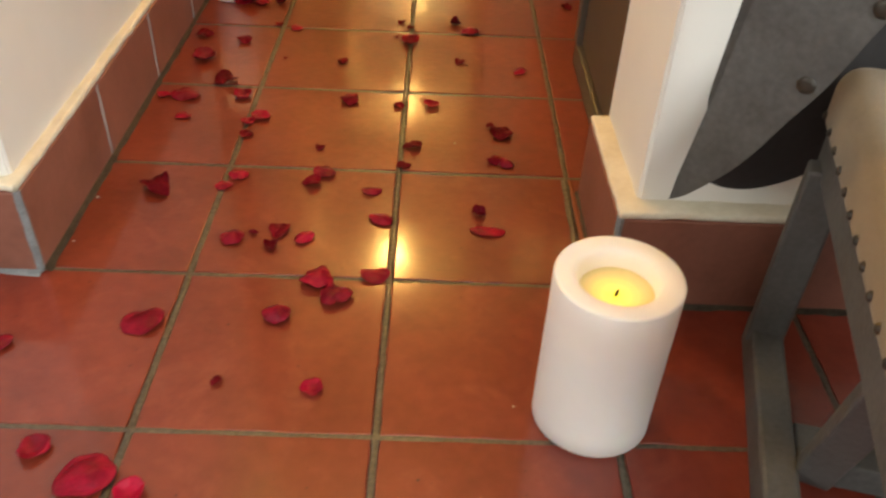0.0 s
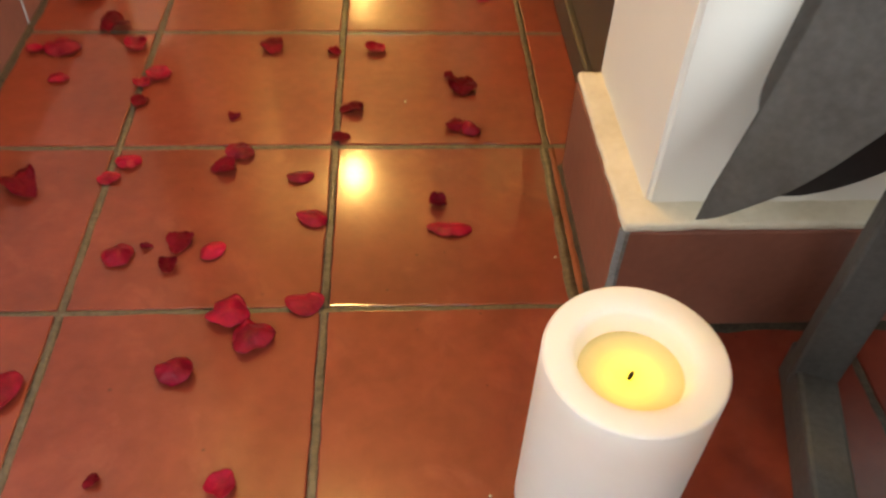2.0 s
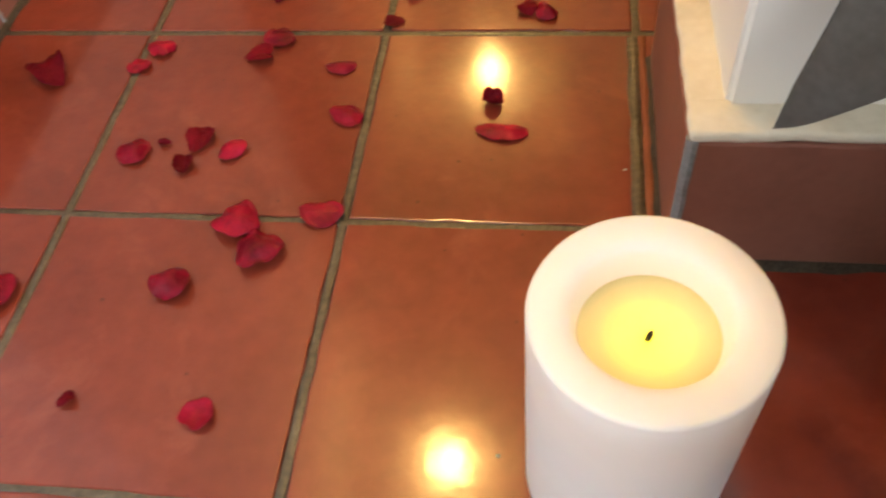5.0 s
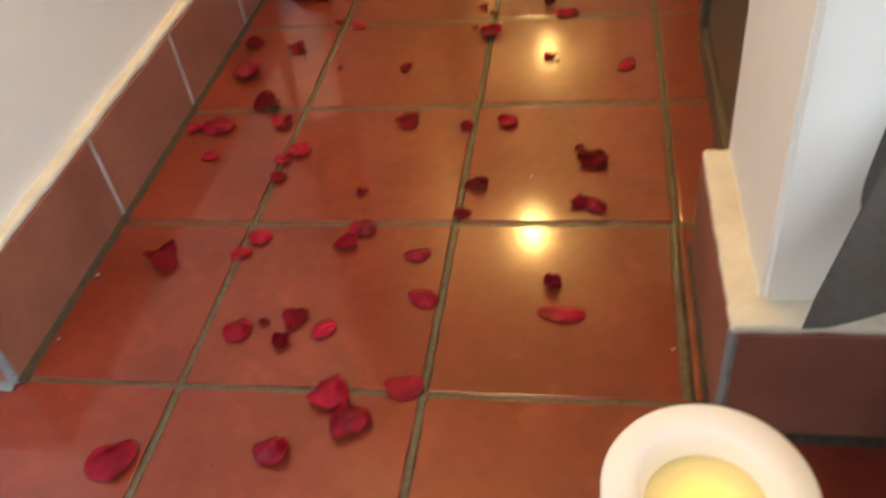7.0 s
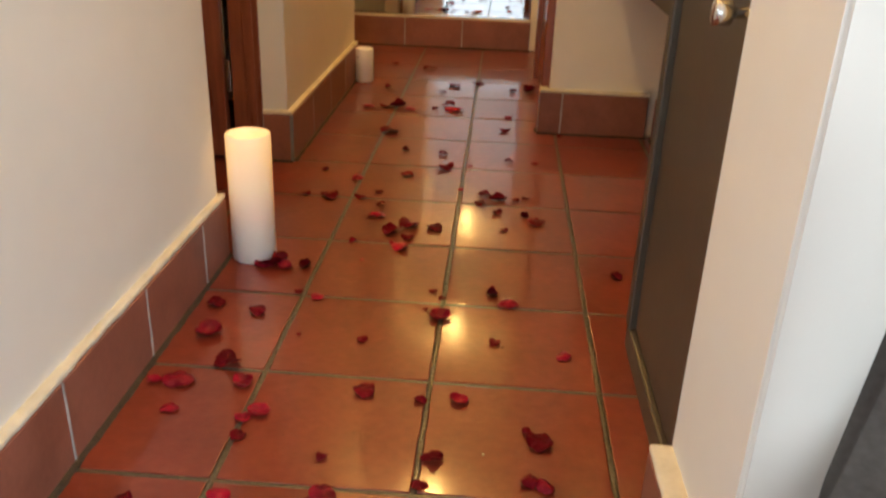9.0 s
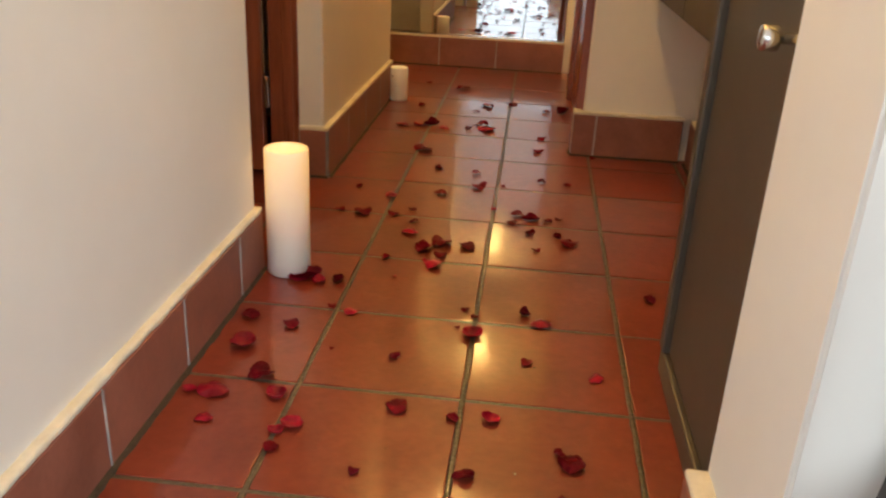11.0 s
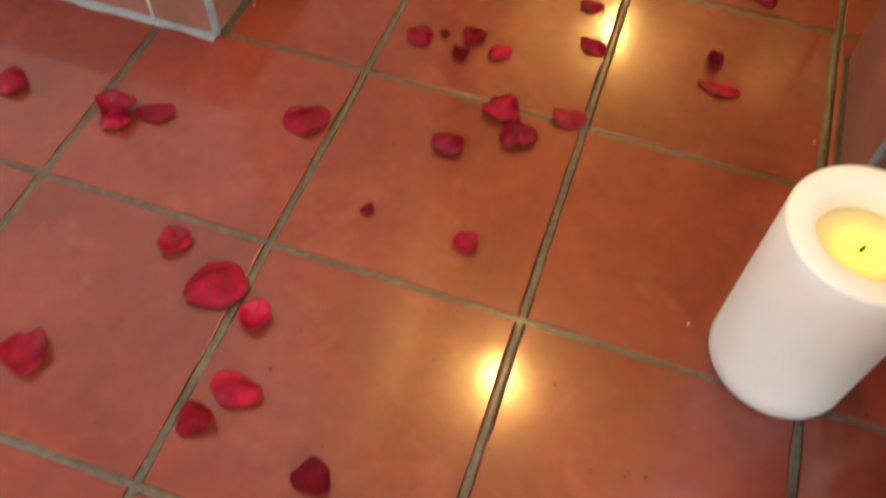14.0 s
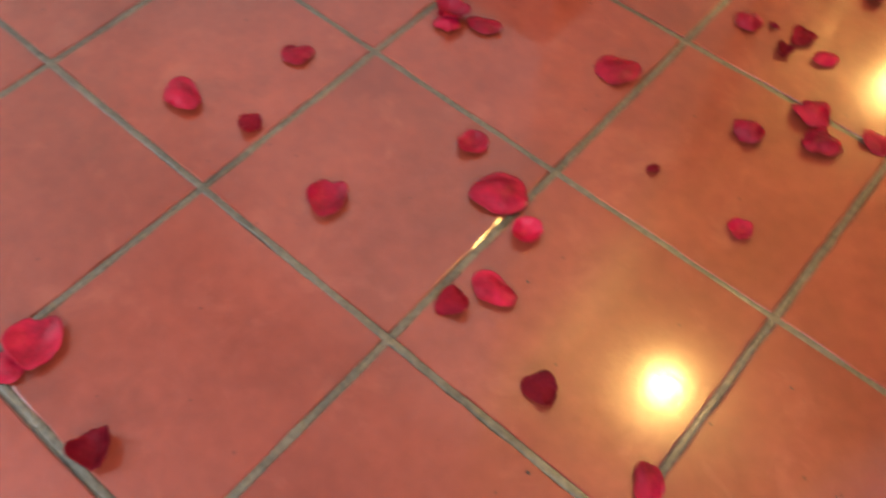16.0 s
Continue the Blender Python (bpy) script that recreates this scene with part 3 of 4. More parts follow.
def side_chair():
    t = thing("side_chair", "weathered grey wooden chair with nailhead-trimmed beige seat, against the wall", "chair", (0.530, -0.100, 0), -13.3)
    seat = part("seat", box((0.0, -0.58, 0.362), (0.54, 0.0, 0.455), 0.030, segments=5), LINEN, t, "padded beige linen seat")
    smooth(seat)
    for k in range(11):
        bm = lathe([(0.0, 0.004), (0.003, 0.0034), (0.0052, 0.0012), (0.0055, 0.0)], 12)
        bmesh.ops.transform(bm, matrix=Matrix.Translation((-0.0005, -0.03 - 0.042 * k, 0.392)) @ Matrix.Rotation(radians(-90), 4, "Y"), verts=bm.verts)
        smooth(part("nailhead", bm, NAIL, seat, "dark bronze nailhead"))
    part("apron", box((0.012, -0.56, 0.315), (0.528, -0.012, 0.366), 0.004), GREYWOOD, t)
    for x, s in ((0.024, 1), (0.436, -1)):
        part("leg", beam((x, -0.030, 0.03), (x - 0.002, -0.045, 0.33), 0.050, 0.032), GREYWOOD, t)
        part("floor_rail", box((x - 0.022, -0.47, 0.0), (x + 0.022, 0.0, 0.056), 0.005), GREYWOOD, t)
        part("brace", beam((x + 0.045 * s, -0.262, 0.03), (x + 0.016 * s, -0.40, 0.33), 0.045, 0.028), GREYWOOD, t)
    part("crossbar", box((0.047, -0.255, 0.006), (0.413, -0.198, 0.05), 0.004), GREYWOOD, t)
    e1, e2, n = Vector((-0.0410, -0.0564, 0.9976)), Vector((-0.8090, 0.5878, 0.0)), Vector((-0.5864, -0.8070, -0.0698))
    tip = Vector((0.371, -0.108, 0.251))

    def lay(bm, back):
        m = Matrix.Identity(4)
        for c, axis in enumerate((e1, e2, n)):
            for r in range(3):
                m[r][c] = axis[r]
        m.translation = tip - n * back
        bmesh.ops.transform(bm, matrix=t.matrix_world.inverted() @ m, verts=bm.verts)
        return bm

    low = curve([(-0.004, 0.002), (0.012, -0.018), (0.048, -0.048), (0.075, -0.068), (0.112, -0.089), (0.160, -0.112), (0.200, -0.133), (0.235, -0.148), (0.270, -0.161), (0.322, -0.181), (0.43, -0.215), (0.52, -0.225)])
    left = curve([(0.535, -0.15), (0.52, -0.08), (0.45, -0.058), (0.36, -0.048), (0.275, -0.037), (0.18, -0.025), (0.095, -0.012), (0.04, -0.003)])
    board = part("back_board", lay(plate(low + left, 0.012), 0.0), GREYWOOD, t, "curved grey weathered board with dark bolts")
    rim = curve([(0.52, -0.058), (0.42, -0.040), (0.32, -0.030), (0.22, -0.020), (0.15, -0.014), (0.12, -0.020)])
    part("back_rim", lay(plate([(0.14, -0.08), (0.50, -0.12)] + rim, 0.006), 0.0125), GREYWOOD, t, "grey rear rim of the board")
    # dark sheet standing in for the shaded gap behind the curved board
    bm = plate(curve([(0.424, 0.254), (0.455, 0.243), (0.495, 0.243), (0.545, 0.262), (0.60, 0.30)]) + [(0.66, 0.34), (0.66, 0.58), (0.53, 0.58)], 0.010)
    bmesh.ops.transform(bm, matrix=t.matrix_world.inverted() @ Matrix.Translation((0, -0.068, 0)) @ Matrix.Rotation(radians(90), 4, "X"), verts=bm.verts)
    part("under_board", bm, SHADED_WOOD, t, "shade behind the curved board, painted as dark wood")
    for u, v in ((0.208, -0.118), (0.308, -0.165)):
        bm = lathe([(0.0, 0.0032), (0.006, 0.0029), (0.0095, 0.0016), (0.0105, 0.0)], 20)
        bmesh.ops.transform(bm, matrix=Matrix.Translation((u, v, 0.0)), verts=bm.verts)
        smooth(part("bolt", lay(bm, 0.0), NAIL, board, "dark bolt head"))


side_chair()

# ---- candles ----


def pillar_candle(name, label, x, y, r, h, cup_r, cup_d, light, wick, group):
    t = thing(name, label, "candle", (x, y, 0), group=group)
    e = min(0.0035, r * 0.1)
    body_mat, pool_mat = light
    prof = [(0.0, 0.0), (r - 0.004, 0.0), (r, 0.004)] + [(r, 0.004 + (h - e - 0.004) * k / 10) for k in range(1, 11)]
    prof += [(r - e * 0.3, h - e * 0.3), (r - e, h), (cup_r + (r - cup_r) * 0.32, h - 0.0003), (cup_r + (r - cup_r) * 0.12, h - 0.0022), (cup_r + 0.0003, h - 0.0065), (cup_r - 0.0015, h - cup_d * 0.6), (cup_r - 0.004, h - cup_d)]
    bm = lathe(prof, 96)
    for v in bm.verts:
        n = noise.noise(Vector((v.co.x * 14, v.co.y * 14, v.co.z * 9 + x * 10)))
        v.co += Vector((v.co.x, v.co.y, 0)) * (n * 0.006)
    smooth(part("body", bm, body_mat, t, "smooth ivory wax pillar"))
    bm = lathe([(cup_r + 0.002, h - cup_d - 0.004), (cup_r - 0.004, h - cup_d + 0.001), (cup_r * 0.7, h - cup_d - 0.003), (cup_r * 0.35, h - cup_d - 0.006), (0.0, h - cup_d - 0.007)], 64)
    smooth(part("wax_pool", bm, pool_mat, t, "glowing yellow hollow"))
    if wick:
        bm = lathe([(0.0018, 0.0), (0.002, 0.006), (0.0012, 0.010), (0.0, 0.011)], 10)
        bmesh.ops.transform(bm, matrix=Matrix.Translation((0, 0, h - cup_d - 0.0075)) @ Matrix.Rotation(radians(10), 4, "Y"), verts=bm.verts)
        part("wick", bm, WICK, t, "short black wick")
    return t


C1 = (0.2835, -0.258)
# no lamp inside: the peach glow around the hollow is emission on the wax
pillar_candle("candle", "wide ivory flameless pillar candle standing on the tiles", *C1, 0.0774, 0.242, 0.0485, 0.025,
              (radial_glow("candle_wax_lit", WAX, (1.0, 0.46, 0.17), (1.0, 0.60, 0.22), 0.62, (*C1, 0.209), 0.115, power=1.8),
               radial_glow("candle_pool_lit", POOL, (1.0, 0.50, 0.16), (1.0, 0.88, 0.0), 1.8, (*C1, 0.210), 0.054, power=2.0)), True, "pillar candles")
C2 = (-0.476, 1.130)
# emission painted down from the top stands in for the light inside
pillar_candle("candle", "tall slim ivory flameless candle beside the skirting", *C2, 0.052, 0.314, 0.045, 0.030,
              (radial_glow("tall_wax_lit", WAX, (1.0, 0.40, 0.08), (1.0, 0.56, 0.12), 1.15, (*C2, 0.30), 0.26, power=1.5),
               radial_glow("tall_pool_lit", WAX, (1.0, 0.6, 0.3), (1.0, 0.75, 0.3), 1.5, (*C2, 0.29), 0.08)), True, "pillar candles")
C3 = (-0.515, 3.062)
# inner light again put into the wax as emission
short = pillar_candle("candle", "short ivory flameless candle at the corridor's end", *C3, 0.040, 0.150, 0.033, 0.020,
              (radial_glow("short_wax_lit", WAX, (1.0, 0.60, 0.28), (1.0, 0.70, 0.3), 0.45, (*C3, 0.14), 0.10),
               radial_glow("short_pool_lit", WAX, (1.0, 0.6, 0.3), (1.0, 0.75, 0.3), 1.2, (*C3, 0.13), 0.06)), False, "pillar candles")

bm = lathe([(0.0, 0.0012), (0.0030, 0.0010), (0.0036, 0.0)], 16)
bmesh.ops.transform(bm, matrix=Matrix.Translation((-0.0272, -0.0292, 0.112)) @ Vector((-0.68, -0.73, 0)).to_track_quat("Z", "Y").to_matrix().to_4x4(), verts=bm.verts)
part("sensor", bm, WICK, short, "small dark round hole near the rim")

# ---- crumbs and specks on the tiles ----


def crumb(x, y, size, mat, label):
    bm = bmesh.new()
    bmesh.ops.create_icosphere(bm, subdivisions=1, radius=1.0)
    for v in bm.verts:
        v.co *= 1 + 0.4 * noise.noise(v.co * 2 + Vector((x * 50, y * 50, 0)))
    ob = mesh_object("crumb", bm, mat)
    ob.matrix_world = pose(x, y, size * 0.5) @ Matrix.Diagonal((size * 1.5, size, size * 0.6, 1))
    tagged(ob, label, "crumb", group="crumbs on the floor")


for x, y, size in ((-0.242, -0.462, 0.0016), (-0.104, -0.640, 0.002), (0.150, -0.452, 0.0014), (0.057, -0.376, 0.0016), (0.010, -0.470, 0.0014), (0.133, 0.772, 0.002), (0.170, -0.445, 0.0016)):
    crumb(x, y, size, WICK, "tiny dark crumb lying on a tile")
for x, y, size in ((0.182, -0.252, 0.0014), (0.296, 0.083, 0.0016), (0.105, 0.426, 0.0014), (-0.522, 0.195, 0.0022), (-0.520, 0.070, 0.0018)):
    crumb(x, y, size, PALE_GROUT, "tiny pale plaster crumb lying on a tile")

# ---- rose petals ----


def petal_mesh(seed, dry):
    """A petal one unit wide: narrow claw, broad and often notched rim; fresh ones are domes or bowls with a turned edge, dry ones curl and wrinkle."""
    rng = random.Random(seed)
    bm = bmesh.new()
    nr, na = 11, 36
    a1, a2, a3 = rng.uniform(0, 6), rng.uniform(0, 6), rng.uniform(0, 6)
    cup = rng.uniform(0.15, 0.25) * (1 if seed % 3 == 0 else -1)
    turned = rng.uniform(0.04, 0.16) * (-1 if cup > 0 else 1)
    roll = rng.uniform(0.10, 0.30)
    notch = rng.choice((0.0, 0.06, 0.12, 0.22))
    pinch = rng.uniform(0.22, 0.42) if dry else rng.uniform(0.08, 0.24)
    aspect = rng.uniform(0.80, 1.08) if dry else rng.uniform(0.92, 1.08)
    wave = 0.07 if dry else 0.04
    crease = rng.uniform(0.05, 0.12) if dry else rng.uniform(0.0, 0.04)
    rows = []
    for i in range(nr + 1):
        ring = []
        r = i / nr
        for k in range(na):
            th = 2 * math.pi * k / na
            rim = 0.5 * (1 + 0.05 * math.sin(2 * th + a1) + wave * math.sin(3 * th + a2) + wave * 0.6 * math.sin(5 * th + a3) + wave * 0.25 * math.sin(11 * th + a1))
            rim *= 1 - notch * math.exp(-((th - math.pi / 2) / 0.34) ** 2)
            rx, ry = rim * (1 - pinch * max(0, -math.sin(th)) ** 1.5), rim * aspect
            x, y = r * rx * math.cos(th), r * ry * math.sin(th)
            z = cup * r * r + roll * (x * x - 0.3 * y * y) * (1 if dry else 0.5) * 2
            z += turned * max(0.0, (r - 0.72) / 0.28) ** 2 * (0.5 + 0.5 * math.sin(th * 2 + a3))
            z += wave * r * r * (0.5 * math.sin(3 * th + a2) + 0.4 * math.sin(6 * th + a3))
            z -= crease * math.exp(-(x / 0.07) ** 2) * r * (1 - 0.4 * r) * (1 if cup > 0 else -0.5)
            z += 0.05 * r * r * noise.noise(Vector((x * 5, y * 5, seed + 0.5)))
            if dry:
                z += 0.34 * abs(x) ** 1.2 + 0.07 * r * noise.noise(Vector((x * 8, y * 8, seed)))
                x *= 1 - 0.26 * r
            ring.append(bm.verts.new((x, y, z)))
            if i == 0:
                break
        rows.append(ring)
    for k in range(na):
        j = (k + 1) % na
        bm.faces.new((rows[0][0], rows[1][k], rows[1][j]))
        for lo, hi in zip(rows[1:], rows[2:]):
            bm.faces.new((lo[k], hi[k], hi[j], lo[j]))
    bmesh.ops.recalc_face_normals(bm, faces=bm.faces)
    if sum(f.normal.z for f in bm.faces) < 0:
        bmesh.ops.reverse_faces(bm, faces=bm.faces)
    bm.normal_update()
    under = bmesh.ops.duplicate(bm, geom=bm.faces[:])["geom"]
    low = [g for g in under if isinstance(g, bmesh.types.BMVert)]
    for v in low:
        v.co.z -= 0.012
    bmesh.ops.reverse_faces(bm, faces=[g for g in under if isinstance(g, bmesh.types.BMFace)])
    rims = [e for e in bm.edges if e.is_boundary]
    bmesh.ops.bridge_loops(bm, edges=rims)
    base = min(v.co.z for v in bm.verts)
    for v in bm.verts:
        v.co.z -= base
    me = bpy.data.meshes.new("rose_petal")
    bm.to_mesh(me)
    bm.free()
    me.polygons.foreach_set("use_smooth", [True] * len(me.polygons))
    return me


FLAT = [petal_mesh(s, False) for s in range(10)]
CURLED = [petal_mesh(20 + s, True) for s in range(10)]
for group, mat in ((FLAT, PETAL), (CURLED, PETAL_DARK)):
    for me in group:
        me.materials.append(mat)
rng = random.Random(11)

# petals whose form stands out: shape, turn, breadth against length, height
FORMS = {
    (-0.594, -0.188): (FLAT[6], 130, 0.95, 1.9), (-0.588, -0.204): (FLAT[5], 60, 0.9, 1.6),
    (0.161, 0.135): (FLAT[1], -6, 0.55, 0.40), (-0.344, -0.388): (FLAT[5], 46, 0.76, 0.85), (-0.265, -0.499): (FLAT[7], 0, 0.74, 0.8),
    (-0.024, 0.007): (FLAT[2], -4, 0.74, 0.6), (-0.024, 0.158): (FLAT[5], -20, 0.66, 0.8), (-0.046, 0.243): (FLAT[8], 10, 0.75, 0.7),
    (-0.353, -0.116): (FLAT[7], 35, 0.95, 0.7), (-0.499, -0.535): (FLAT[6], 26, 1.0, 1.0), (-0.762, -0.544): (FLAT[7], -12, 0.78, 0.9),
    (-0.113, -0.009): (FLAT[4], 70, 1.15, 1.7), (-0.080, -0.047): (FLAT[1], 200, 1.10, 1.6), (-0.161, -0.093): (FLAT[8], 160, 1.15, 1.6),
    (-0.004, -0.570): (FLAT[1], 118, 0.80, 0.85), (0.037, -0.603): (FLAT[5], 20, 0.82, 0.7), (-0.546, -0.172): (FLAT[8], 15, 0.75, 0.7),
}


def scatter(spots, curled, grown=1.0):
    """Petals lying on the tiles; curled: the share of dry, rolled-up ones."""
    for x, y, size in spots:
        dry = rng.random() < curled or (abs(x + 0.427) < 0.004 and abs(y - 0.227) < 0.004)
        ob = new("rose_petal", (CURLED if dry else FLAT)[rng.randrange(10)])
        s = size * (1.18 if dry else 1.10) * grown
        turn, breadth, height = rng.uniform(0, 360), rng.uniform(0.88, 1.02), rng.uniform(0.75, 1.3)
        if (x, y) in FORMS:
            ob.data, turn, breadth, height = FORMS[x, y]
        ob.matrix_world = pose(x, y, 0.0012, rng.uniform(-5, 5), rng.uniform(-5, 5), turn) @ Matrix.Diagonal((s, s * breadth, s * height * (0.72 if dry else 1.0), 1))
        tagged(ob, "dark curled red rose petal lying on the tiles" if dry else "fresh crimson rose petal lying on the tiles", "petal", group="scattered rose petals")


ROOM_PETALS_FRESH = [
    (-0.756, -0.190, 0.045), (-0.546, -0.172, 0.046), (-0.421, -0.348, 0.039), (-0.344, -0.388, 0.069), (-0.285, -0.410, 0.034), (-0.265, -0.499, 0.053),
    (-0.499, -0.535, 0.048), (-0.004, -0.570, 0.043), (-0.092, -0.233, 0.030), (-0.762, -0.544, 0.059), (-0.702, -0.389, 0.040), (-0.601, -0.885, 0.060),
    (-0.600, -0.924, 0.036), (-0.594, -0.188, 0.046), (-0.588, -0.204, 0.036),
]
scatter(ROOM_PETALS_FRESH, 0.0)
ROOM_PETALS_CURLED = [
    (-0.289, -0.543, 0.044), (-0.150, -0.559, 0.045), (-0.222, -0.226, 0.017), (-0.659, -0.517, 0.038), (-0.453, -0.915, 0.049),
]
scatter(ROOM_PETALS_CURLED, 1.0)
ENTRY_PETALS_FRESH = [
    (-0.353, -0.116, 0.056), (-0.161, -0.093, 0.037), (-0.113, -0.009, 0.043), (-0.080, -0.047, 0.045), (-0.024, 0.007, 0.045), (-0.266, 0.092, 0.036),
    (-0.312, 0.244, 0.028), (-0.292, 0.277, 0.032), (-0.137, 0.299, 0.038), (-0.046, 0.243, 0.033), (-0.024, 0.158, 0.041), (0.161, 0.135, 0.053),
    (-0.313, 0.473, 0.028), (-0.290, 0.497, 0.038), (-0.345, 0.585, 0.039), (0.056, 0.573, 0.033), (-0.464, 0.752, 0.050),
]
scatter(ENTRY_PETALS_FRESH, 0.0)
ENTRY_PETALS_CURLED = [
    (-0.234, 0.108, 0.014), (-0.192, 0.115, 0.038), (-0.200, 0.075, 0.029), (-0.148, 0.098, 0.031), (-0.427, 0.227, 0.054), (-0.155, 0.264, 0.039),
    (0.146, 0.186, 0.027), (0.008, 0.334, 0.025), (0.023, 0.402, 0.035), (0.179, 0.360, 0.032), (0.203, 0.351, 0.029), (0.198, 0.461, 0.052),
    (0.178, 0.490, 0.022), (-0.157, 0.386, 0.023), (-0.307, 0.425, 0.034), (-0.447, 0.487, 0.029), (-0.507, 0.570, 0.027), (-0.462, 0.574, 0.052),
    (-0.117, 0.581, 0.048), (-0.013, 0.564, 0.024), (-0.392, 0.645, 0.060), (-0.152, 0.762, 0.027), (0.117, 0.785, 0.026), (0.256, 0.748, 0.032),
]
scatter(ENTRY_PETALS_CURLED, 0.85)
ENTRY_PETALS_CURLED_b = [
    (-0.391, 0.853, 0.041), (-0.491, 0.874, 0.044), (-0.283, 0.770, 0.012),
]
scatter(ENTRY_PETALS_CURLED_b, 0.85)
CORRIDOR_PETALS = [
    (-0.327, 0.957, 0.022), (-0.281, 0.938, 0.025), (-0.026, 0.999, 0.018), (-0.003, 0.966, 0.018), (-0.037, 0.910, 0.014), (-0.003, 0.884, 0.041),
    (0.108, 1.001, 0.026), (0.145, 0.959, 0.038), (0.402, 1.132, 0.025), (-0.424, 1.095, 0.054), (-0.389, 1.081, 0.032), (-0.343, 1.091, 0.029),
    (-0.255, 1.252, 0.020), (-0.215, 1.145, 0.011), (-0.132, 1.230, 0.040), (-0.167, 1.329, 0.046), (-0.127, 1.375, 0.056), (-0.118, 1.298, 0.036),
    (-0.053, 1.367, 0.043), (0.132, 1.383, 0.023), (0.112, 1.505, 0.032), (0.062, 1.578, 0.033), (0.073, 1.651, 0.042), (0.112, 1.619, 0.037),
]
scatter(CORRIDOR_PETALS, 0.8, 1.12)
CORRIDOR_PETALS_b = [
    (0.164, 1.618, 0.027), (0.194, 1.637, 0.025), (0.189, 1.491, 0.025), (0.219, 1.450, 0.048), (-0.221, 1.439, 0.037), (-0.220, 1.523, 0.022),
    (-0.289, 1.572, 0.036), (-0.241, 1.624, 0.028), (-0.379, 1.567, 0.053), (-0.450, 1.574, 0.025), (-0.436, 1.796, 0.021), (-0.324, 1.733, 0.038),
    (-0.174, 1.791, 0.040), (-0.210, 2.049, 0.026), (-0.080, 2.028, 0.035), (-0.058, 1.879, 0.052), (0.018, 1.910, 0.018), (-0.000, 1.689, 0.017),
    (0.143, 1.987, 0.031), (0.230, 1.978, 0.023), (-0.294, 2.266, 0.071), (0.128, 2.347, 0.043), (0.142, 2.536, 0.037), (-0.077, 2.614, 0.060),
]
scatter(CORRIDOR_PETALS_b, 0.8, 1.12)
CORRIDOR_PETALS_c = [
    (-0.104, 2.701, 0.052), (-0.156, 2.625, 0.028), (-0.253, 2.596, 0.037), (-0.353, 2.621, 0.051), (-0.308, 2.640, 0.046), (-0.427, 2.606, 0.046),
    (-0.394, 2.966, 0.030), (-0.146, 2.923, 0.030), (-0.101, 3.043, 0.051), (0.004, 3.100, 0.058), (0.161, 3.001, 0.026), (0.232, 3.006, 0.051),
    (-0.423, 3.456, 0.034), (-0.246, 3.376, 0.056), (0.331, 2.318, 0.025),
]
scatter(CORRIDOR_PETALS_c, 0.8, 1.12)

scatter([(0.037, -0.603, 0.051), (-0.441, 1.088, 0.045)], 0.0)

# ---- floor tiles, one by one ----


def tile_mesh(seed, joint=0.0052):
    """A pressed clay tile with softened, slightly wavering edges and a faint hollow."""
    rng = random.Random(seed)
    half = P / 2 - joint
    n = 14
    ring = []
    for side in range(4):
        for k in range(n):
            f = -1 + 2 * k / n
            w = rng.uniform(-0.0012, 0.0010)
            a, b = half * f * (1 - 0.004), half + w
            ring.append(((a, -b), (b, a), (-a, b), (-b, -a))[side])
    bm = bmesh.new()
    levels = ((1.0, -0.006), (1.0, -0.0014), (0.9955, -0.0003), (0.986, 0.0), (0.55, 0.0))
    rows = [[bm.verts.new((x * s, y * s, z)) for x, y in ring] for s, z in levels]
    m = len(ring)
    for lo, hi in zip(rows, rows[1:]):
        for k in range(m):
            bm.faces.new((lo[k], lo[(k + 1) % m], hi[(k + 1) % m], hi[k]))
    top = bm.verts.new((0, 0, 0))
    for k in range(m):
        bm.faces.new((rows[-1][k], rows[-1][(k + 1) % m], top))
    bmesh.ops.recalc_face_normals(bm, faces=bm.faces)
    me = bpy.data.meshes.new("tile")
    bm.to_mesh(me)
    bm.free()
    me.materials.append(TILE)
    return me


def row_y(j):
    """The joint rows nearest the opening were laid a little closer."""
    return {-1: -0.310, -2: -0.623, -3: -0.938}.get(j, j * P)


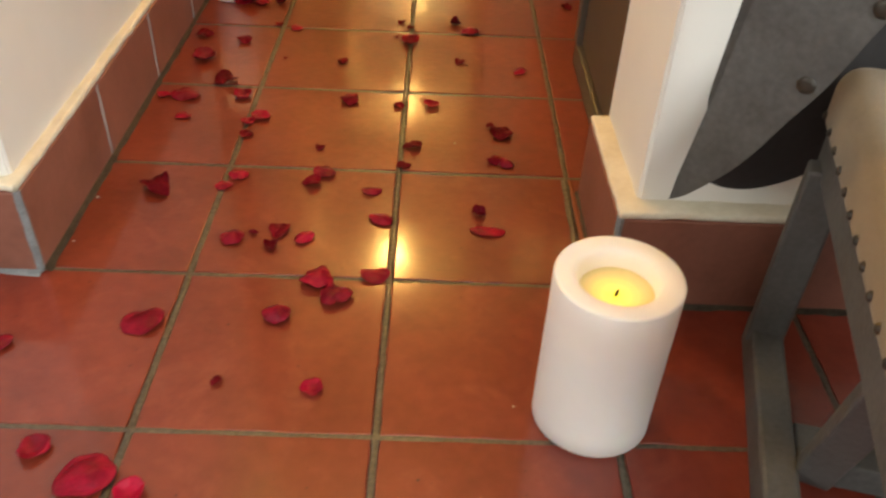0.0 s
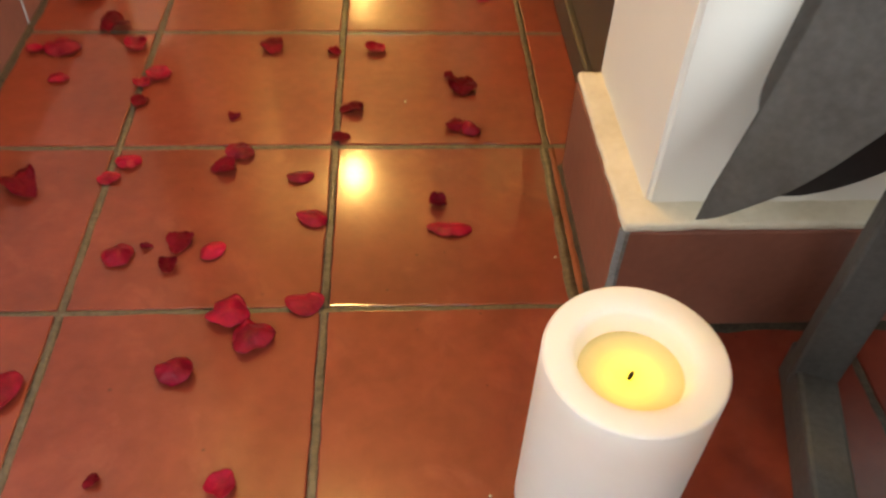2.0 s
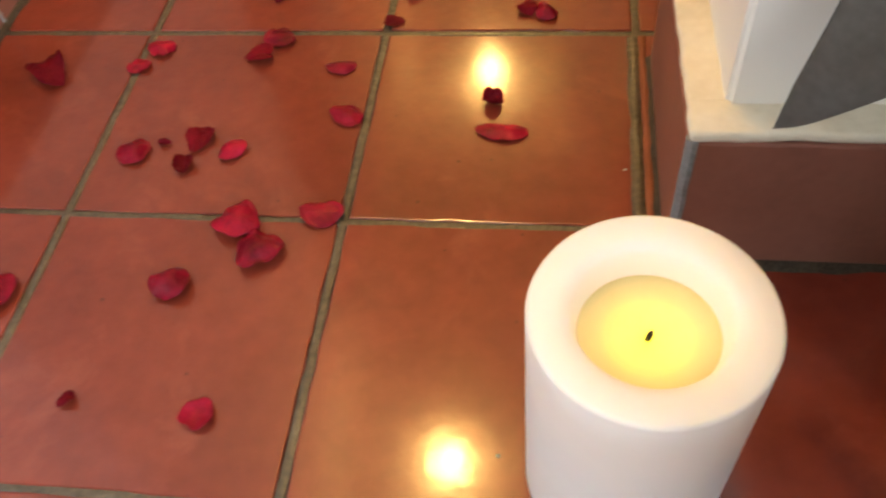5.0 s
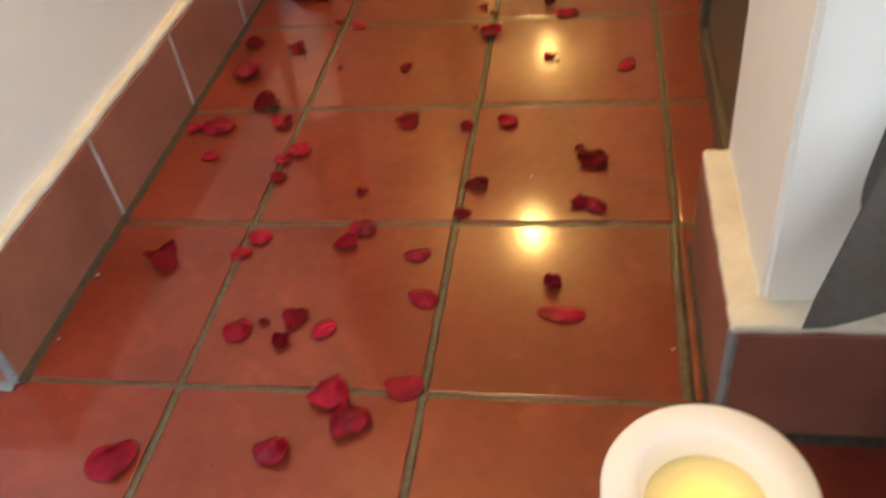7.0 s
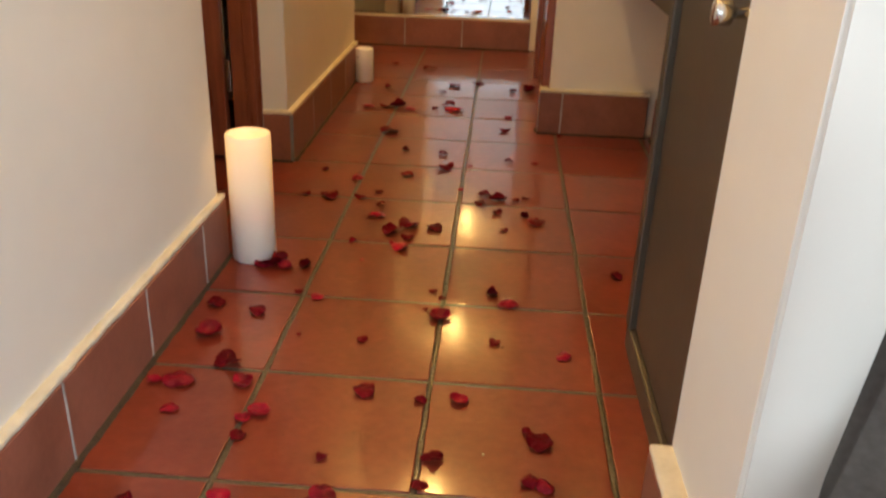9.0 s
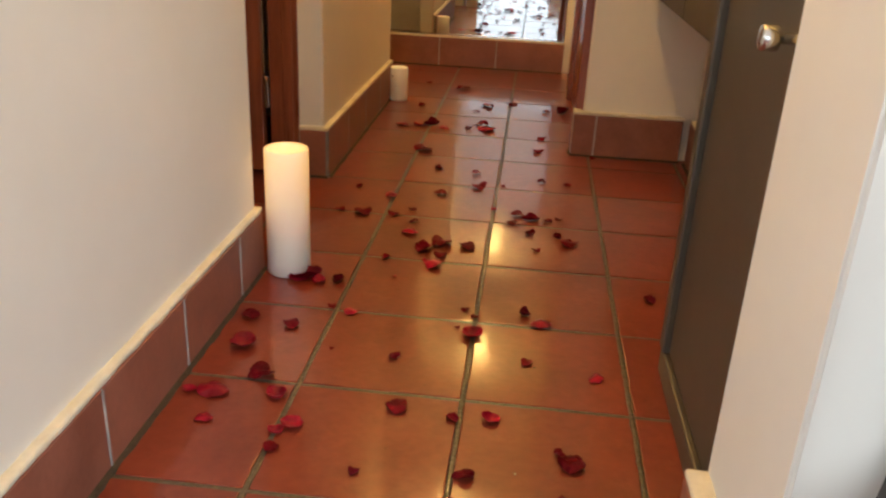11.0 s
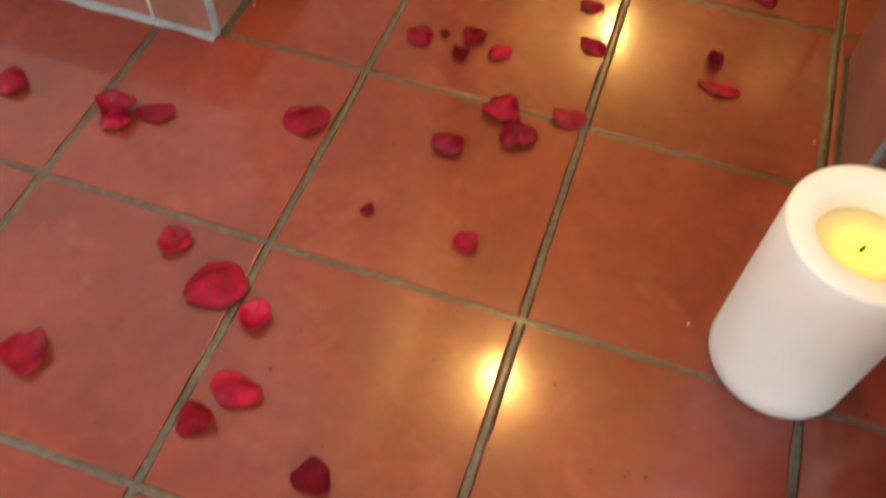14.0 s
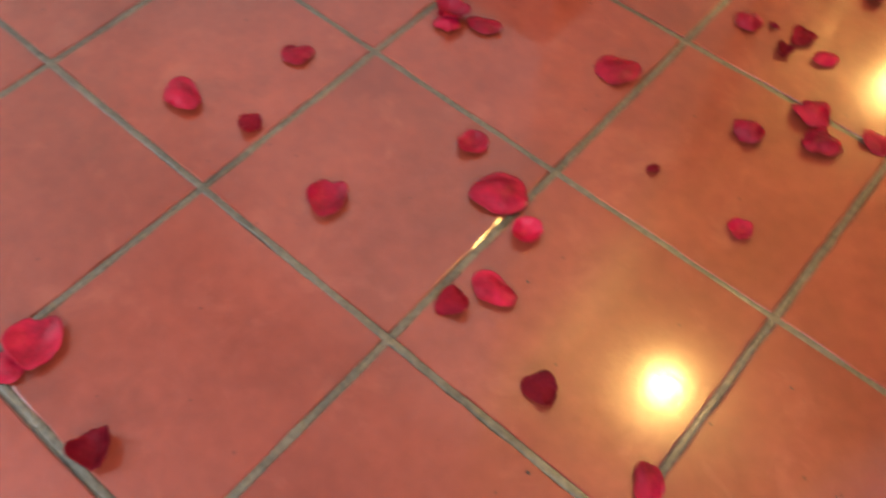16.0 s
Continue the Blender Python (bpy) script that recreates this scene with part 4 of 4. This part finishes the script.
TILES = [tile_mesh(100 + k) for k in range(8)]
tile_rng = random.Random(5)
rest = []
for i in range(-8, 6):
    for j in range(-15, 13):
        x, y = (i + 0.5) * P, (row_y(j) + row_y(j + 1)) / 2
        m = pose(x, y, tile_rng.uniform(-0.0006, 0.0), tile_rng.uniform(-0.07, 0.07), tile_rng.uniform(-0.07, 0.07), 90 * tile_rng.randrange(4))
        me = TILES[tile_rng.randrange(8)]
        if (j >= 0 and -4 <= i <= 2) or (-6 <= j < 0 and -6 <= i <= 4):
            ob = new("tile", me)
            ob.parent = floor
            ob.matrix_world = m
        elif j < 0:
            rest.append((me, m))
bm = bmesh.new()
for me, m in rest:
    start = len(bm.verts)
    bm.from_mesh(me)
    bm.verts.ensure_lookup_table()
    for v in bm.verts[start:]:
        v.co = m @ v.co
tagged(part("far_tiles", bm, TILE, floor), kind="stuff")


# ---- grout in the joints: rounded, uneven ribs a little below the tiles ----
def rib(bm, along_x, at, start, end):
    """One joint's filling, a low rounded bead that wavers in width and height."""
    n = max(2, int((end - start) / 0.010))
    rows = []
    for k in range(n + 1):
        s = start + (end - start) * k / n
        p = (s, at, 0) if along_x else (at, s, 0)
        w = 0.0060 + 0.0011 * noise.noise(Vector(p) * 40)
        top = -0.0012 + 0.0006 * noise.noise(Vector(p) * 35 + Vector((7, 3, 1))) + 0.0004 * noise.noise(Vector(p) * 110)
        off = 0.0010 * noise.noise(Vector(p) * 14 + Vector((2, 9, 4)))
        ring = []
        for a, h in ((-1.0, -0.0045), (-0.82, top - 0.0005), (-0.4, top - 0.0001 + 0.0003 * noise.noise(Vector(p) * 70)), (0.4, top), (0.82, top - 0.0005), (1.0, -0.0045)):
            d = off + a * w
            ring.append(bm.verts.new((p[0], p[1] + d, h) if along_x else (p[0] + d, p[1], h)))
        rows.append(ring)
    for lo, hi in zip(rows, rows[1:]):
        for q in range(5):
            bm.faces.new((lo[q], hi[q], hi[q + 1], lo[q + 1]) if not along_x else (lo[q], lo[q + 1], hi[q + 1], hi[q]))


bm = bmesh.new()
for i in range(-7, 6):
    rib(bm, False, i * P, -4.5, 3.9 if -4 <= i <= 3 else 0.0)
for j in range(-14, 13):
    rib(bm, True, row_y(j), -2.3 if j <= 0 else -1.2, 1.7 if j <= 0 else 0.9)
bmesh.ops.recalc_face_normals(bm, faces=bm.faces)
joints = tagged(part("grout_beads", bm, GROUT, floor, "glossy worn grey-brown grout beads"), kind="stuff")
joints.data.polygons.foreach_set("use_smooth", [True] * len(joints.data.polygons))
